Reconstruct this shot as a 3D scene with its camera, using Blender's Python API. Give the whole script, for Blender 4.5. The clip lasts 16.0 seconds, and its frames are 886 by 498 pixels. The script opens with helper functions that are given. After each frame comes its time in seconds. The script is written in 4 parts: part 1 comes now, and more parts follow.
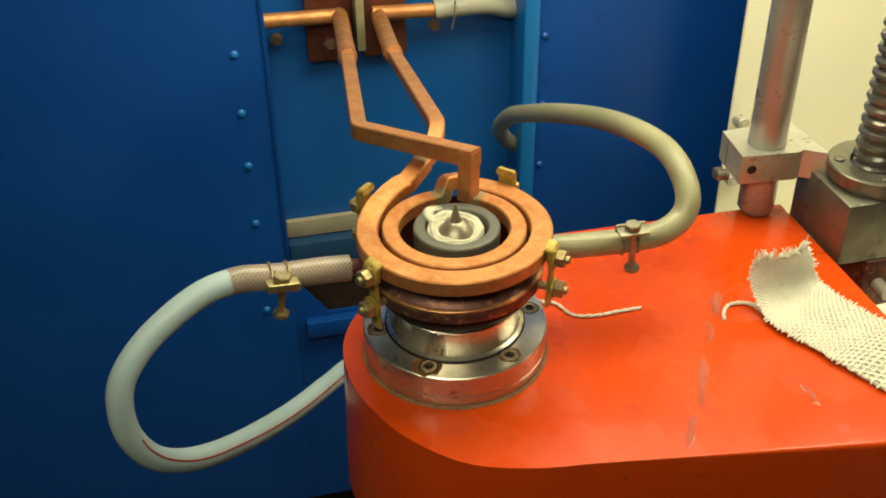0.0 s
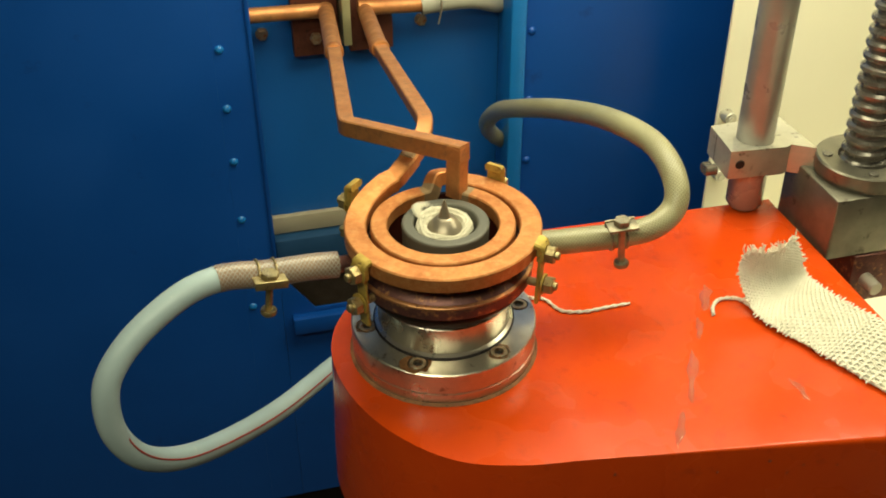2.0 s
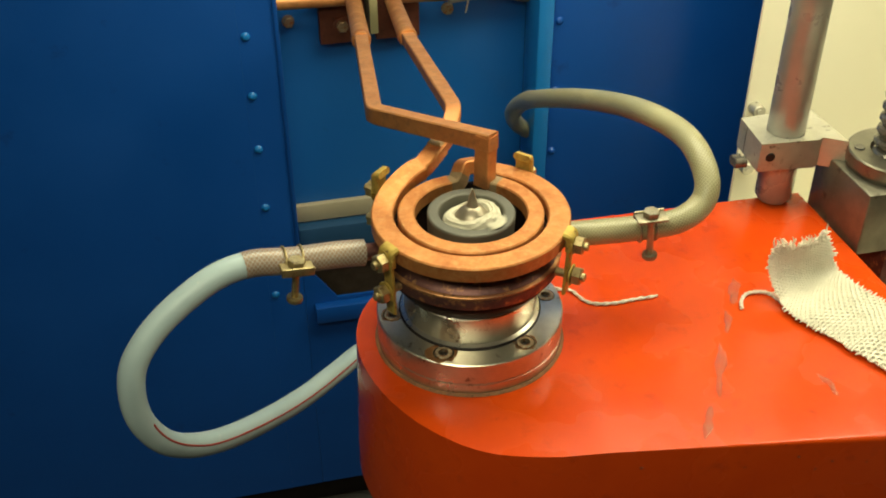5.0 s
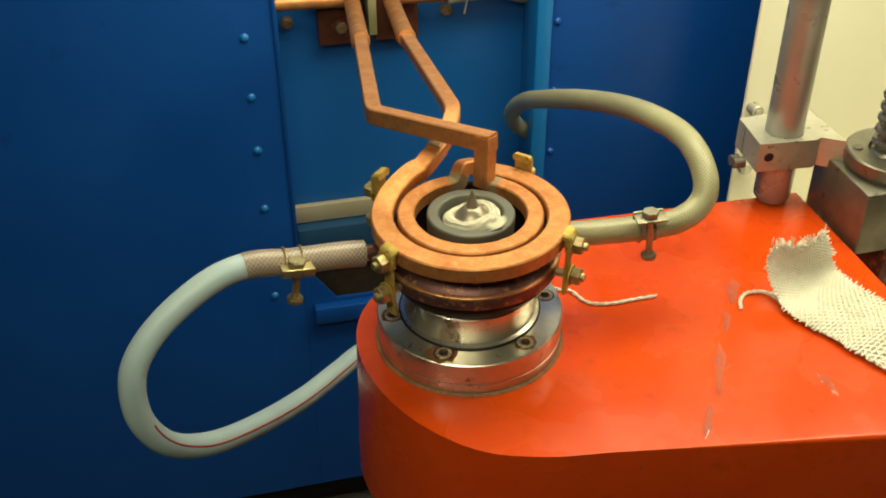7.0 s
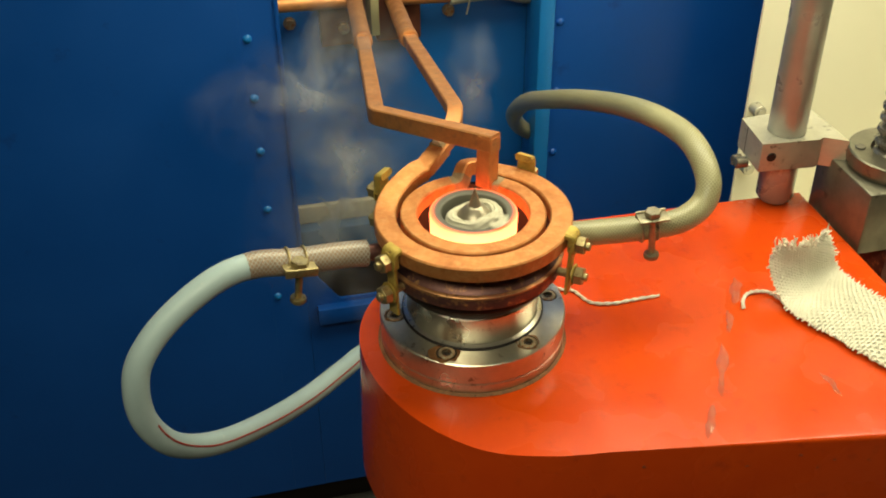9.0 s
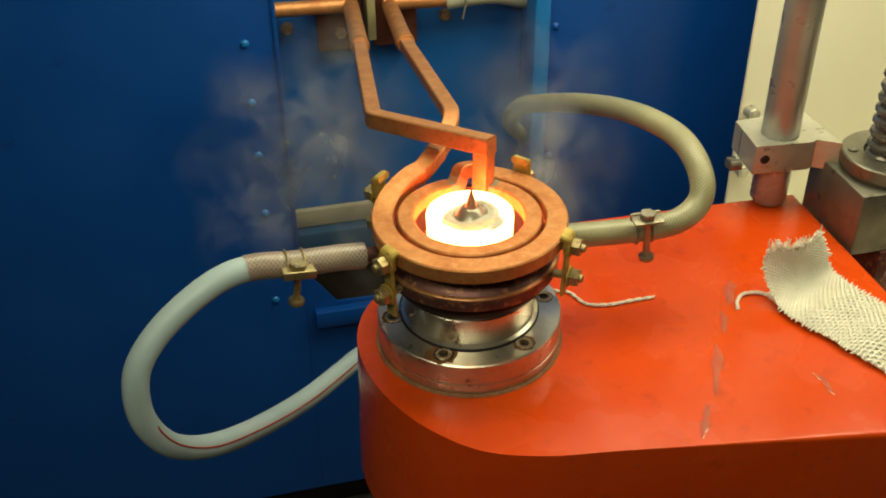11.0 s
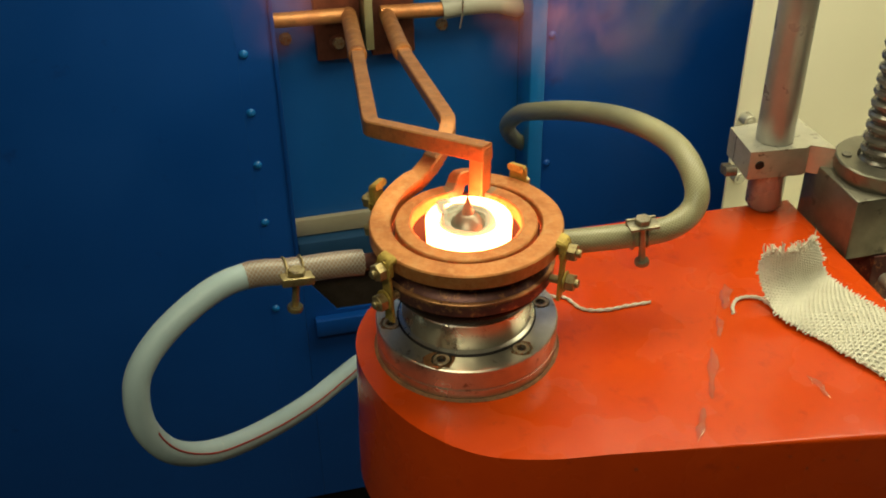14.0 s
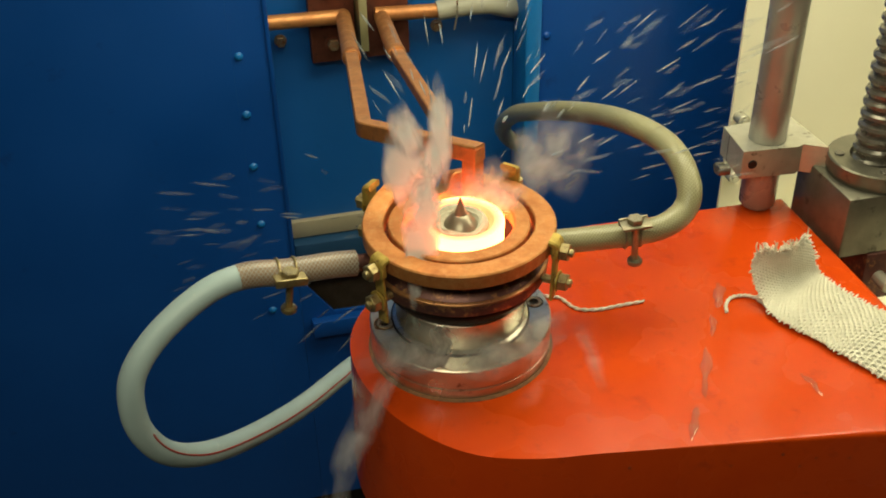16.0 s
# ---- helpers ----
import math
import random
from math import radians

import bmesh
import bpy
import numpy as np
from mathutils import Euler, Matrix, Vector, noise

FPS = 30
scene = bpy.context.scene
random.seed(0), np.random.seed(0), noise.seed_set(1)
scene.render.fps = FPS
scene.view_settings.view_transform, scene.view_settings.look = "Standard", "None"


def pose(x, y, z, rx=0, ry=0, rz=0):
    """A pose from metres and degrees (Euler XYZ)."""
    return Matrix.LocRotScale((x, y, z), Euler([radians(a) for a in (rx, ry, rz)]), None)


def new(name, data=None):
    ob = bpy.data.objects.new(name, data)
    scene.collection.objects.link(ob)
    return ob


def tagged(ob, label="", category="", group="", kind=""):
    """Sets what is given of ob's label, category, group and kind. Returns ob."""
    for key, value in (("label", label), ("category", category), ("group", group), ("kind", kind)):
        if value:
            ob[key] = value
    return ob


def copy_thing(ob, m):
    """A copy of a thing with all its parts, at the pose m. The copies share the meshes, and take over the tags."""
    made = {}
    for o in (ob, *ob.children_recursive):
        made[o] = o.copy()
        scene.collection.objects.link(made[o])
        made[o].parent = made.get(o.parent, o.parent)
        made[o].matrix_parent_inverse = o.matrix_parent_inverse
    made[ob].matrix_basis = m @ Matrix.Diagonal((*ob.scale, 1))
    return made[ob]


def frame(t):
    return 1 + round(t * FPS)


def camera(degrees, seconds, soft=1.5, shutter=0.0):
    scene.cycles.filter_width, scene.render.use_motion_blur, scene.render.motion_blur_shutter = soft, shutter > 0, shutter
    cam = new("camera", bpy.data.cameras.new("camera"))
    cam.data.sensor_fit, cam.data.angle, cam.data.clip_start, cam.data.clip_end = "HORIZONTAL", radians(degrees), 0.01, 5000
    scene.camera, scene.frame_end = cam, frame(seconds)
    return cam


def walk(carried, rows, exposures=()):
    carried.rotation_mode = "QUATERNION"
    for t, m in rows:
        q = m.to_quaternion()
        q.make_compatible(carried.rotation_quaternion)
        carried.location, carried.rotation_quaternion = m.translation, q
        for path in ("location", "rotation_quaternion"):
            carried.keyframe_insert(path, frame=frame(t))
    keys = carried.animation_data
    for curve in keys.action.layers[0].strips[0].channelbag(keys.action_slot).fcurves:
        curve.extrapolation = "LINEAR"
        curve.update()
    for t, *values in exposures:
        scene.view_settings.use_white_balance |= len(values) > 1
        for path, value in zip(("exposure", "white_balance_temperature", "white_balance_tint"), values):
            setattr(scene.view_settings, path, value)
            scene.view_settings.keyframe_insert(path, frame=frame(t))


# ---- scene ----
cam = camera(44.94, 16.0, soft=1.9, shutter=0.4)
# seconds, eye x, y, z, degrees downwards, lean, turn
ROWS = [
    (0.0, -0.0110, -0.7491, 0.6181, 34.324, -0.723, -0.105),
    (0.5, -0.0121, -0.7520, 0.6196, 34.554, -0.674, -0.186),
    (1.0, -0.0122, -0.7495, 0.6165, 34.669, -0.622, -0.599),
    (1.5, -0.0128, -0.7467, 0.6162, 34.795, -0.563, -0.745),
    (2.0, -0.0142, -0.7437, 0.6156, 34.596, -0.350, -1.082),
    (2.5, -0.0189, -0.7406, 0.6144, 34.599, -0.802, -0.540),
    (3.0, -0.0234, -0.7377, 0.6127, 34.577, -1.080, 0.863),
    (3.5, -0.0197, -0.7388, 0.6121, 34.760, -0.590, 0.565),
    (4.0, -0.0198, -0.7398, 0.6101, 34.932, -0.419, 0.251),
    (6.5, -0.0238, -0.7401, 0.6108, 35.049, -0.258, 0.095),
    (7.0, -0.0229, -0.7417, 0.6115, 34.991, -0.354, -0.000),
    (7.5, -0.0226, -0.7431, 0.6134, 34.949, -0.496, 0.012),
    (8.0, -0.0221, -0.7439, 0.6120, 34.890, -0.463, 0.078),
    (8.5, -0.0239, -0.7426, 0.6111, 34.887, -0.512, 0.075),
    (9.0, -0.0229, -0.7435, 0.6112, 34.914, -0.519, 0.179),
    (11.5, -0.0228, -0.7533, 0.6162, 34.543, -0.603, -0.070),
    (12.0, -0.0209, -0.7556, 0.6174, 34.370, -0.730, -0.062),
    (12.5, -0.0207, -0.7592, 0.6166, 34.235, -0.896, -0.139),
    (13.0, -0.0198, -0.7598, 0.6184, 34.131, -0.900, -0.136),
    (13.5, -0.0217, -0.7602, 0.6176, 34.083, -0.780, -0.072),
    (14.0, -0.0194, -0.7605, 0.6169, 34.152, -0.962, 0.046),
    (14.5, -0.0183, -0.7634, 0.6185, 34.119, -1.107, 0.063),
    (15.0, -0.0163, -0.7636, 0.6179, 34.117, -1.251, 0.121),
    (15.5, -0.0159, -0.7640, 0.6184, 34.072, -1.182, 0.032),
    (16.0, -0.0133, -0.7635, 0.6178, 34.079, -1.282, 0.061),
]
walk(cam, [(t, pose(x, y, z, 0, 0, turn) @ pose(0, 0, 0, 90 - down) @ pose(0, 0, 0, 0, 0, lean)) for t, x, y, z, down, lean, turn in ROWS],
     exposures=[(0.0, 0.0), (7.5, 0.0), (9.0, -0.03), (11.5, -0.35), (12.5, -0.2), (13.0, -0.4), (14.5, -0.5), (16.0, -0.35)])

# ---- light: an assumed strip light hung over the machine, a dimmer fill one above the camera ----
world = bpy.data.worlds.new("room_air")
scene.world = world
world.use_nodes = True
world.node_tree.nodes["Background"].inputs[0].default_value = (0.9, 0.95, 1.0, 1)
world.node_tree.nodes["Background"].inputs[1].default_value = 0.003


def strip_lamp(place, size, watts, colour):
    data = bpy.data.lights.new("strip_light_tube", "AREA")
    data.shape, data.size, data.size_y, data.energy, data.color = "RECTANGLE", size[0], size[1], watts, colour
    ob = new("strip_light_tube", data)
    ob.location = place
    return ob


LAMP = (0.42, 0.25, 0.74)
# unseen fill lamp added to brighten the table's front faces
LAMP_FILL = (-0.25, -0.78, 0.98)
strip_lamp((LAMP[0], LAMP[1], LAMP[2] - 0.012), (1.2, 0.42), 16.0, (1.0, 0.95, 0.62))
strip_lamp((LAMP_FILL[0], LAMP_FILL[1], LAMP_FILL[2] - 0.012), (0.9, 0.25), 9.8, (1.0, 0.95, 0.64))


# ---- materials ----
def material(name):
    m = bpy.data.materials.new(name)
    m.use_nodes = True
    return m, m.node_tree.nodes, m.node_tree.links, m.node_tree.nodes["Principled BSDF"]


def put(node, **values):
    for key, value in values.items():
        node.inputs[key.replace("_", " ")].default_value = value
    return node


def noise_node(nodes, links, scale, detail=5.0, rough=0.6, stretch=None):
    tc = nodes.new("ShaderNodeTexCoord")
    n = nodes.new("ShaderNodeTexNoise")
    put(n, Scale=scale, Detail=detail, Roughness=rough)
    if stretch:
        mp = nodes.new("ShaderNodeMapping")
        mp.inputs["Scale"].default_value = stretch
        links.new(tc.outputs["Object"], mp.inputs["Vector"])
        links.new(mp.outputs["Vector"], n.inputs["Vector"])
    else:
        links.new(tc.outputs["Object"], n.inputs["Vector"])
    return n.outputs["Fac"]


def ramp_node(nodes, links, fac, stops):
    r = nodes.new("ShaderNodeValToRGB")
    e = r.color_ramp.elements
    while len(e) < len(stops):
        e.new(0.5)
    for el, (at, c) in zip(e, stops):
        el.position = at
        el.color = (*c, 1) if len(c) == 3 else c
    links.new(fac, r.inputs["Fac"])
    return r.outputs["Color"]


def mix_node(nodes, links, fac, a, b):
    m = nodes.new("ShaderNodeMix")
    m.data_type = "RGBA"
    if isinstance(fac, float):
        m.inputs[0].default_value = fac
    else:
        links.new(fac, m.inputs[0])
    for sock, value in ((m.inputs[6], a), (m.inputs[7], b)):
        if isinstance(value, tuple):
            sock.default_value = (*value, 1)
        else:
            links.new(value, sock)
    return m.outputs[2]


def math_node(nodes, links, op, a, b=None, c=None, clamp=False):
    m = nodes.new("ShaderNodeMath")
    m.operation, m.use_clamp = op, clamp
    for sock, value in zip(m.inputs, (a, b, c)):
        if value is None:
            continue
        if isinstance(value, (int, float)):
            sock.default_value = value
        else:
            links.new(value, sock)
    return m.outputs[0]


def surface(name, colour, colour2, rough=0.5, metal=0.0, scale=25.0, fine=300.0, bump=0.05, wear=None, wear_at=0.62, stretch=None, coat=0.0, rough2=None, wear_soft=0.09):
    """Two tones over a broad noise, a fine grain in relief, and stains of their own colour where wear is given."""
    m, nodes, links, bsdf = material(name)
    broad = noise_node(nodes, links, scale, 6.0, 0.62, stretch)
    col = mix_node(nodes, links, ramp_node(nodes, links, broad, [(0.32, (0, 0, 0)), (0.68, (1, 1, 1))]), colour, colour2)
    grain = noise_node(nodes, links, fine, 3.0, 0.6, stretch)
    if wear:
        mask = noise_node(nodes, links, scale * 2.7, 8.0, 0.7)
        col = mix_node(nodes, links, ramp_node(nodes, links, mask, [(wear_at, (0, 0, 0)), (min(wear_at + wear_soft, 1.0), (1, 1, 1))]), col, wear)
    links.new(col, bsdf.inputs["Base Color"])
    lo, hi = rough, rough2 if rough2 is not None else min(rough * 1.5, 1.0)
    links.new(ramp_node(nodes, links, broad, [(0.3, (lo,) * 3), (0.7, (hi,) * 3)]), bsdf.inputs["Roughness"])
    put(bsdf, Metallic=metal, Coat_Weight=coat, Coat_Roughness=0.08)
    if bump:
        b = put(nodes.new("ShaderNodeBump"), Strength=bump, Distance=0.001)
        links.new(grain, b.inputs["Height"])
        links.new(b.outputs["Normal"], bsdf.inputs["Normal"])
    return m


BLUE = surface("blue_enamel", (0.0015, 0.061, 0.325), (0.002, 0.073, 0.375), 0.33, scale=5.0, fine=160.0, bump=0.14, wear=(0.003, 0.045, 0.25), wear_at=0.62)
# lighter copy of the enamel, paints the light caught by strip and rivets
BLUE_LIT = surface("blue_enamel_lit", (0.006, 0.15, 0.50), (0.006, 0.17, 0.54), 0.32, scale=9.0, fine=200.0, bump=0.06)
BLUE_RECESS = surface("blue_enamel_recess", (0.003, 0.090, 0.36), (0.004, 0.107, 0.41), 0.36, scale=6.0, fine=160.0, bump=0.08, wear=(0.005, 0.065, 0.23), wear_at=0.64)
# darker, rougher enamel for the recess sides, ledge and back shell
BLUE_DULL = surface("blue_enamel_darker", (0.008, 0.050, 0.13), (0.010, 0.062, 0.16), 0.5, scale=14.0, bump=0.1, wear=(0.02, 0.05, 0.10))
CREAM = surface("cream_paint", (0.84, 0.80, 0.62), (0.87, 0.83, 0.66), 0.5, scale=4.0, fine=220.0, bump=0.05)
COPPER = surface("scorched_copper", (0.62, 0.26, 0.080), (0.40, 0.140, 0.042), 0.42, 0.6, scale=48.0, fine=420.0, bump=0.25, wear=(0.60, 0.31, 0.12), wear_at=0.48, rough2=0.6, wear_soft=0.25)
COPPER_BRIGHT = surface("bright_copper", (0.64, 0.29, 0.105), (0.46, 0.185, 0.066), 0.42, 0.62, scale=40.0, fine=380.0, bump=0.2, wear=(0.36, 0.17, 0.08), wear_at=0.50, rough2=0.58, wear_soft=0.22)
COPPER_GREY = surface("burnt_copper", (0.36, 0.25, 0.13), (0.24, 0.17, 0.10), 0.55, 0.35, scale=60.0, fine=380.0, bump=0.12, wear=(0.50, 0.26, 0.10), wear_at=0.6)
COPPER_DARK = surface("oxidised_copper", (0.19, 0.080, 0.066), (0.10, 0.046, 0.045), 0.34, 0.6, scale=52.0, fine=300.0, bump=0.3, wear=(0.52, 0.26, 0.10), wear_at=0.54, rough2=0.5, wear_soft=0.14)
COPPER_EDGE = surface("highlit_worn_copper", (0.66, 0.33, 0.13), (0.28, 0.12, 0.065), 0.32, 0.7, scale=60.0, fine=300.0, bump=0.2, wear=(0.14, 0.06, 0.045), wear_at=0.56)
BLACK = surface("blackened_steel", (0.018, 0.014, 0.013), (0.03, 0.022, 0.02), 0.4, 0.5, scale=50.0, bump=0.15)
STEEL = surface("turned_steel", (0.70, 0.66, 0.57), (0.54, 0.50, 0.42), 0.22, 0.92, scale=22.0, fine=500.0, bump=0.05, wear=(0.34, 0.28, 0.22), wear_at=0.60, rough2=0.36)
STEEL_ROD = surface("worn_rod_steel", (0.42, 0.42, 0.39), (0.34, 0.34, 0.31), 0.24, 0.3, scale=20.0, fine=400.0, bump=0.05, wear=(0.30, 0.29, 0.26), wear_at=0.64, rough2=0.34)
STEEL_NUT = surface("oil_darkened_steel", (0.24, 0.225, 0.18), (0.15, 0.14, 0.11), 0.3, 0.7, scale=24.0, fine=300.0, bump=0.14, wear=(0.10, 0.09, 0.07), wear_at=0.58)
STEEL_FLANGE = surface("brushed_flange_steel", (0.70, 0.66, 0.56), (0.50, 0.46, 0.38), 0.24, 0.9, scale=30.0, fine=500.0, bump=0.10, wear=(0.24, 0.19, 0.14), wear_at=0.58, rough2=0.40)
TERMINAL = surface("tarnished_terminal_copper", (0.20, 0.065, 0.040), (0.12, 0.042, 0.03), 0.45, 0.6, scale=40.0, fine=300.0, bump=0.15, wear=(0.05, 0.03, 0.025), wear_at=0.58)
STEEL_DULL = surface("oily_steel", (0.56, 0.54, 0.46), (0.43, 0.41, 0.34), 0.32, 0.55, scale=34.0, fine=300.0, bump=0.15, wear=(0.15, 0.13, 0.10), wear_at=0.58)
STEEL_OIL = surface("greased_screw_steel", (0.24, 0.22, 0.19), (0.13, 0.12, 0.10), 0.2, 0.55, scale=70.0, fine=300.0, bump=0.1, wear=(0.40, 0.37, 0.32), wear_at=0.6)
BRASS = surface("yellow_passivated_brass", (0.60, 0.44, 0.10), (0.42, 0.29, 0.065), 0.42, 0.5, scale=80.0, fine=500.0, bump=0.2, wear=(0.2, 0.11, 0.04), wear_at=0.57)
NUT = surface("dirty_zinc_bolt", (0.50, 0.41, 0.22), (0.34, 0.26, 0.12), 0.34, 0.8, scale=90.0, fine=500.0, bump=0.15, wear=(0.14, 0.08, 0.04), wear_at=0.56)
CLAMP_ZINC = surface("dull_zinc_plating", (0.40, 0.36, 0.26), (0.26, 0.23, 0.16), 0.36, 0.75, scale=90.0, fine=500.0, bump=0.15, wear=(0.12, 0.09, 0.06), wear_at=0.57)
RUSTY = surface("rusty_bolt", (0.40, 0.36, 0.28), (0.30, 0.2, 0.11), 0.4, 0.8, scale=110.0, fine=500.0, bump=0.15, wear=(0.30, 0.11, 0.03), wear_at=0.5)
RUST = surface("rust_stain", (0.17, 0.060, 0.016), (0.30, 0.15, 0.06), 0.55, 0.4, scale=190.0, fine=600.0, bump=0.2)
BROWN = surface("brown_dusty_board", (0.13, 0.095, 0.068), (0.085, 0.062, 0.046), 0.7, scale=40.0, bump=0.2)
BEAD = surface("grimy_sealant", (0.16, 0.07, 0.03), (0.34, 0.16, 0.07), 0.6, scale=120.0, fine=500.0, bump=0.3, wear=(0.05, 0.03, 0.02), wear_at=0.56)
BEIGE = surface("beige_board", (0.36, 0.32, 0.22), (0.42, 0.37, 0.26), 0.6, scale=16.0)
OLIVE = surface("olive_insulating_board", (0.30, 0.28, 0.15), (0.36, 0.33, 0.19), 0.55, scale=30.0)
WALLPAINT = surface("room_wall_paint", (0.20, 0.195, 0.18), (0.24, 0.235, 0.22), 0.7, scale=3.0)
FLOORING = surface("dark_oily_concrete", (0.04, 0.039, 0.036), (0.06, 0.058, 0.054), 0.55, scale=8.0, bump=0.3)
WRAP = surface("white_heat_tape", (0.64, 0.60, 0.48), (0.48, 0.45, 0.34), 0.9, scale=150.0, fine=600.0, bump=1.0, wear=(0.36, 0.32, 0.24), wear_at=0.58)
CENTRE = surface("ground_centre_steel", (0.38, 0.33, 0.25), (0.27, 0.23, 0.17), 0.30, 0.7, scale=60.0, bump=0.05)
THREAD = surface("undyed_cotton", (0.78, 0.75, 0.64), (0.66, 0.63, 0.52), 0.9, scale=60.0, fine=900.0, bump=0.4, wear=(0.55, 0.52, 0.42), wear_at=0.60)
LINE_RED = surface("red_hose_line", (0.36, 0.03, 0.02), (0.28, 0.03, 0.02), 0.4)
PVC = surface("milky_pvc", (0.42, 0.53, 0.56), (0.36, 0.47, 0.50), 0.36, scale=18.0, fine=260.0, bump=0.06, wear=(0.55, 0.60, 0.58), wear_at=0.64)
PVC.node_tree.nodes["Principled BSDF"].inputs["Subsurface Weight"].default_value = 0.15
PVC.node_tree.nodes["Principled BSDF"].inputs["Subsurface Radius"].default_value = (0.01, 0.01, 0.01)


def red_paint():
    m, nodes, links, bsdf = material("red_machine_paint")
    broad = noise_node(nodes, links, 7.0, 7.0, 0.65)
    col = mix_node(nodes, links, ramp_node(nodes, links, broad, [(0.35, (0, 0, 0)), (0.65, (1, 1, 1))]), (0.58, 0.052, 0.003), (0.65, 0.068, 0.004))
    dirt = noise_node(nodes, links, 30.0, 9.0, 0.72)
    col = mix_node(nodes, links, ramp_node(nodes, links, dirt, [(0.56, (0, 0, 0)), (0.70, (0.55, 0.55, 0.55))]), col, (0.36, 0.030, 0.008))
    links.new(col, bsdf.inputs["Base Color"])
    wet = noise_node(nodes, links, 11.0, 3.0, 0.5)
    links.new(ramp_node(nodes, links, wet, [(0.42, (0.33,) * 3), (0.54, (0.21,) * 3)]), bsdf.inputs["Roughness"])
    b = put(nodes.new("ShaderNodeBump"), Strength=0.12, Distance=0.002)
    links.new(noise_node(nodes, links, 45.0, 4.0, 0.5), b.inputs["Height"])
    links.new(b.outputs["Normal"], bsdf.inputs["Normal"])
    return m


RED = red_paint()
RED.node_tree.nodes["Principled BSDF"].inputs["Specular IOR Level"].default_value = 0.28


def braid(name, ground, yarn, around, along, rough):
    """Crossed yarn under clear plastic, laid out by the hose's own coordinates (turns, metres)."""
    m, nodes, links, bsdf = material(name)
    uv = nodes.new("ShaderNodeUVMap")
    sep = nodes.new("ShaderNodeSeparateXYZ")
    links.new(uv.outputs["UV"], sep.inputs[0])
    u = math_node(nodes, links, "MULTIPLY", sep.outputs["X"], around * 2 * math.pi)
    v = math_node(nodes, links, "MULTIPLY", sep.outputs["Y"], along * 2 * math.pi)
    one = math_node(nodes, links, "SINE", math_node(nodes, links, "ADD", u, v))
    two = math_node(nodes, links, "SINE", math_node(nodes, links, "SUBTRACT", u, v))
    top = math_node(nodes, links, "MAXIMUM", one, two)
    mask = math_node(nodes, links, "MULTIPLY_ADD", top, 1.6, -0.75, clamp=True)
    broad = noise_node(nodes, links, 24.0, 5.0, 0.6)
    base = mix_node(nodes, links, ramp_node(nodes, links, broad, [(0.35, (0, 0, 0)), (0.65, (1, 1, 1))]), ground, tuple(c * 0.72 for c in ground))
    links.new(mix_node(nodes, links, mask, base, yarn), bsdf.inputs["Base Color"])
    put(bsdf, Roughness=rough, Coat_Weight=0.25, Coat_Roughness=0.18)
    b = put(nodes.new("ShaderNodeBump"), Strength=0.35, Distance=0.0008)
    links.new(mask, b.inputs["Height"])
    links.new(b.outputs["Normal"], bsdf.inputs["Normal"])
    return m


HOSE_TAN = braid("yellowed_braided_hose", (0.29, 0.27, 0.145), (0.40, 0.375, 0.225), 20.0, 330.0, 0.35)
HOSE_END = braid("braided_hose_over_copper", (0.30, 0.19, 0.125), (0.36, 0.37, 0.34), 15.0, 270.0, 0.3)
HOSE_WHITE = surface("white_pvc_hose", (0.36, 0.35, 0.29), (0.32, 0.31, 0.25), 0.4, scale=20.0)


def weave():
    m, nodes, links, bsdf = material("woven_cotton_strip")
    uv = nodes.new("ShaderNodeUVMap")
    sep = nodes.new("ShaderNodeSeparateXYZ")
    links.new(uv.outputs["UV"], sep.inputs[0])
    u = math_node(nodes, links, "SINE", math_node(nodes, links, "MULTIPLY", sep.outputs["X"], 26 * math.pi))
    v = math_node(nodes, links, "SINE", math_node(nodes, links, "MULTIPLY", sep.outputs["Y"], 70 * math.pi))
    h = math_node(nodes, links, "MULTIPLY_ADD", math_node(nodes, links, "MULTIPLY", u, v), 0.5, 0.5)
    dirt = noise_node(nodes, links, 40.0, 6.0, 0.65)
    base = mix_node(nodes, links, ramp_node(nodes, links, dirt, [(0.35, (0, 0, 0)), (0.7, (1, 1, 1))]), (0.86, 0.84, 0.76), (0.76, 0.73, 0.64))
    links.new(mix_node(nodes, links, h, (0.60, 0.57, 0.48), base), bsdf.inputs["Base Color"])
    put(bsdf, Roughness=0.9)
    b = put(nodes.new("ShaderNodeBump"), Strength=0.8, Distance=0.0012)
    links.new(h, b.inputs["Height"])
    links.new(b.outputs["Normal"], bsdf.inputs["Normal"])
    return m


COTTON = weave()
COOL, GLOW_LIFT = 0.1000, 0.0020   # height of the cold ring's centre, and the small keyed lift that drives its glow


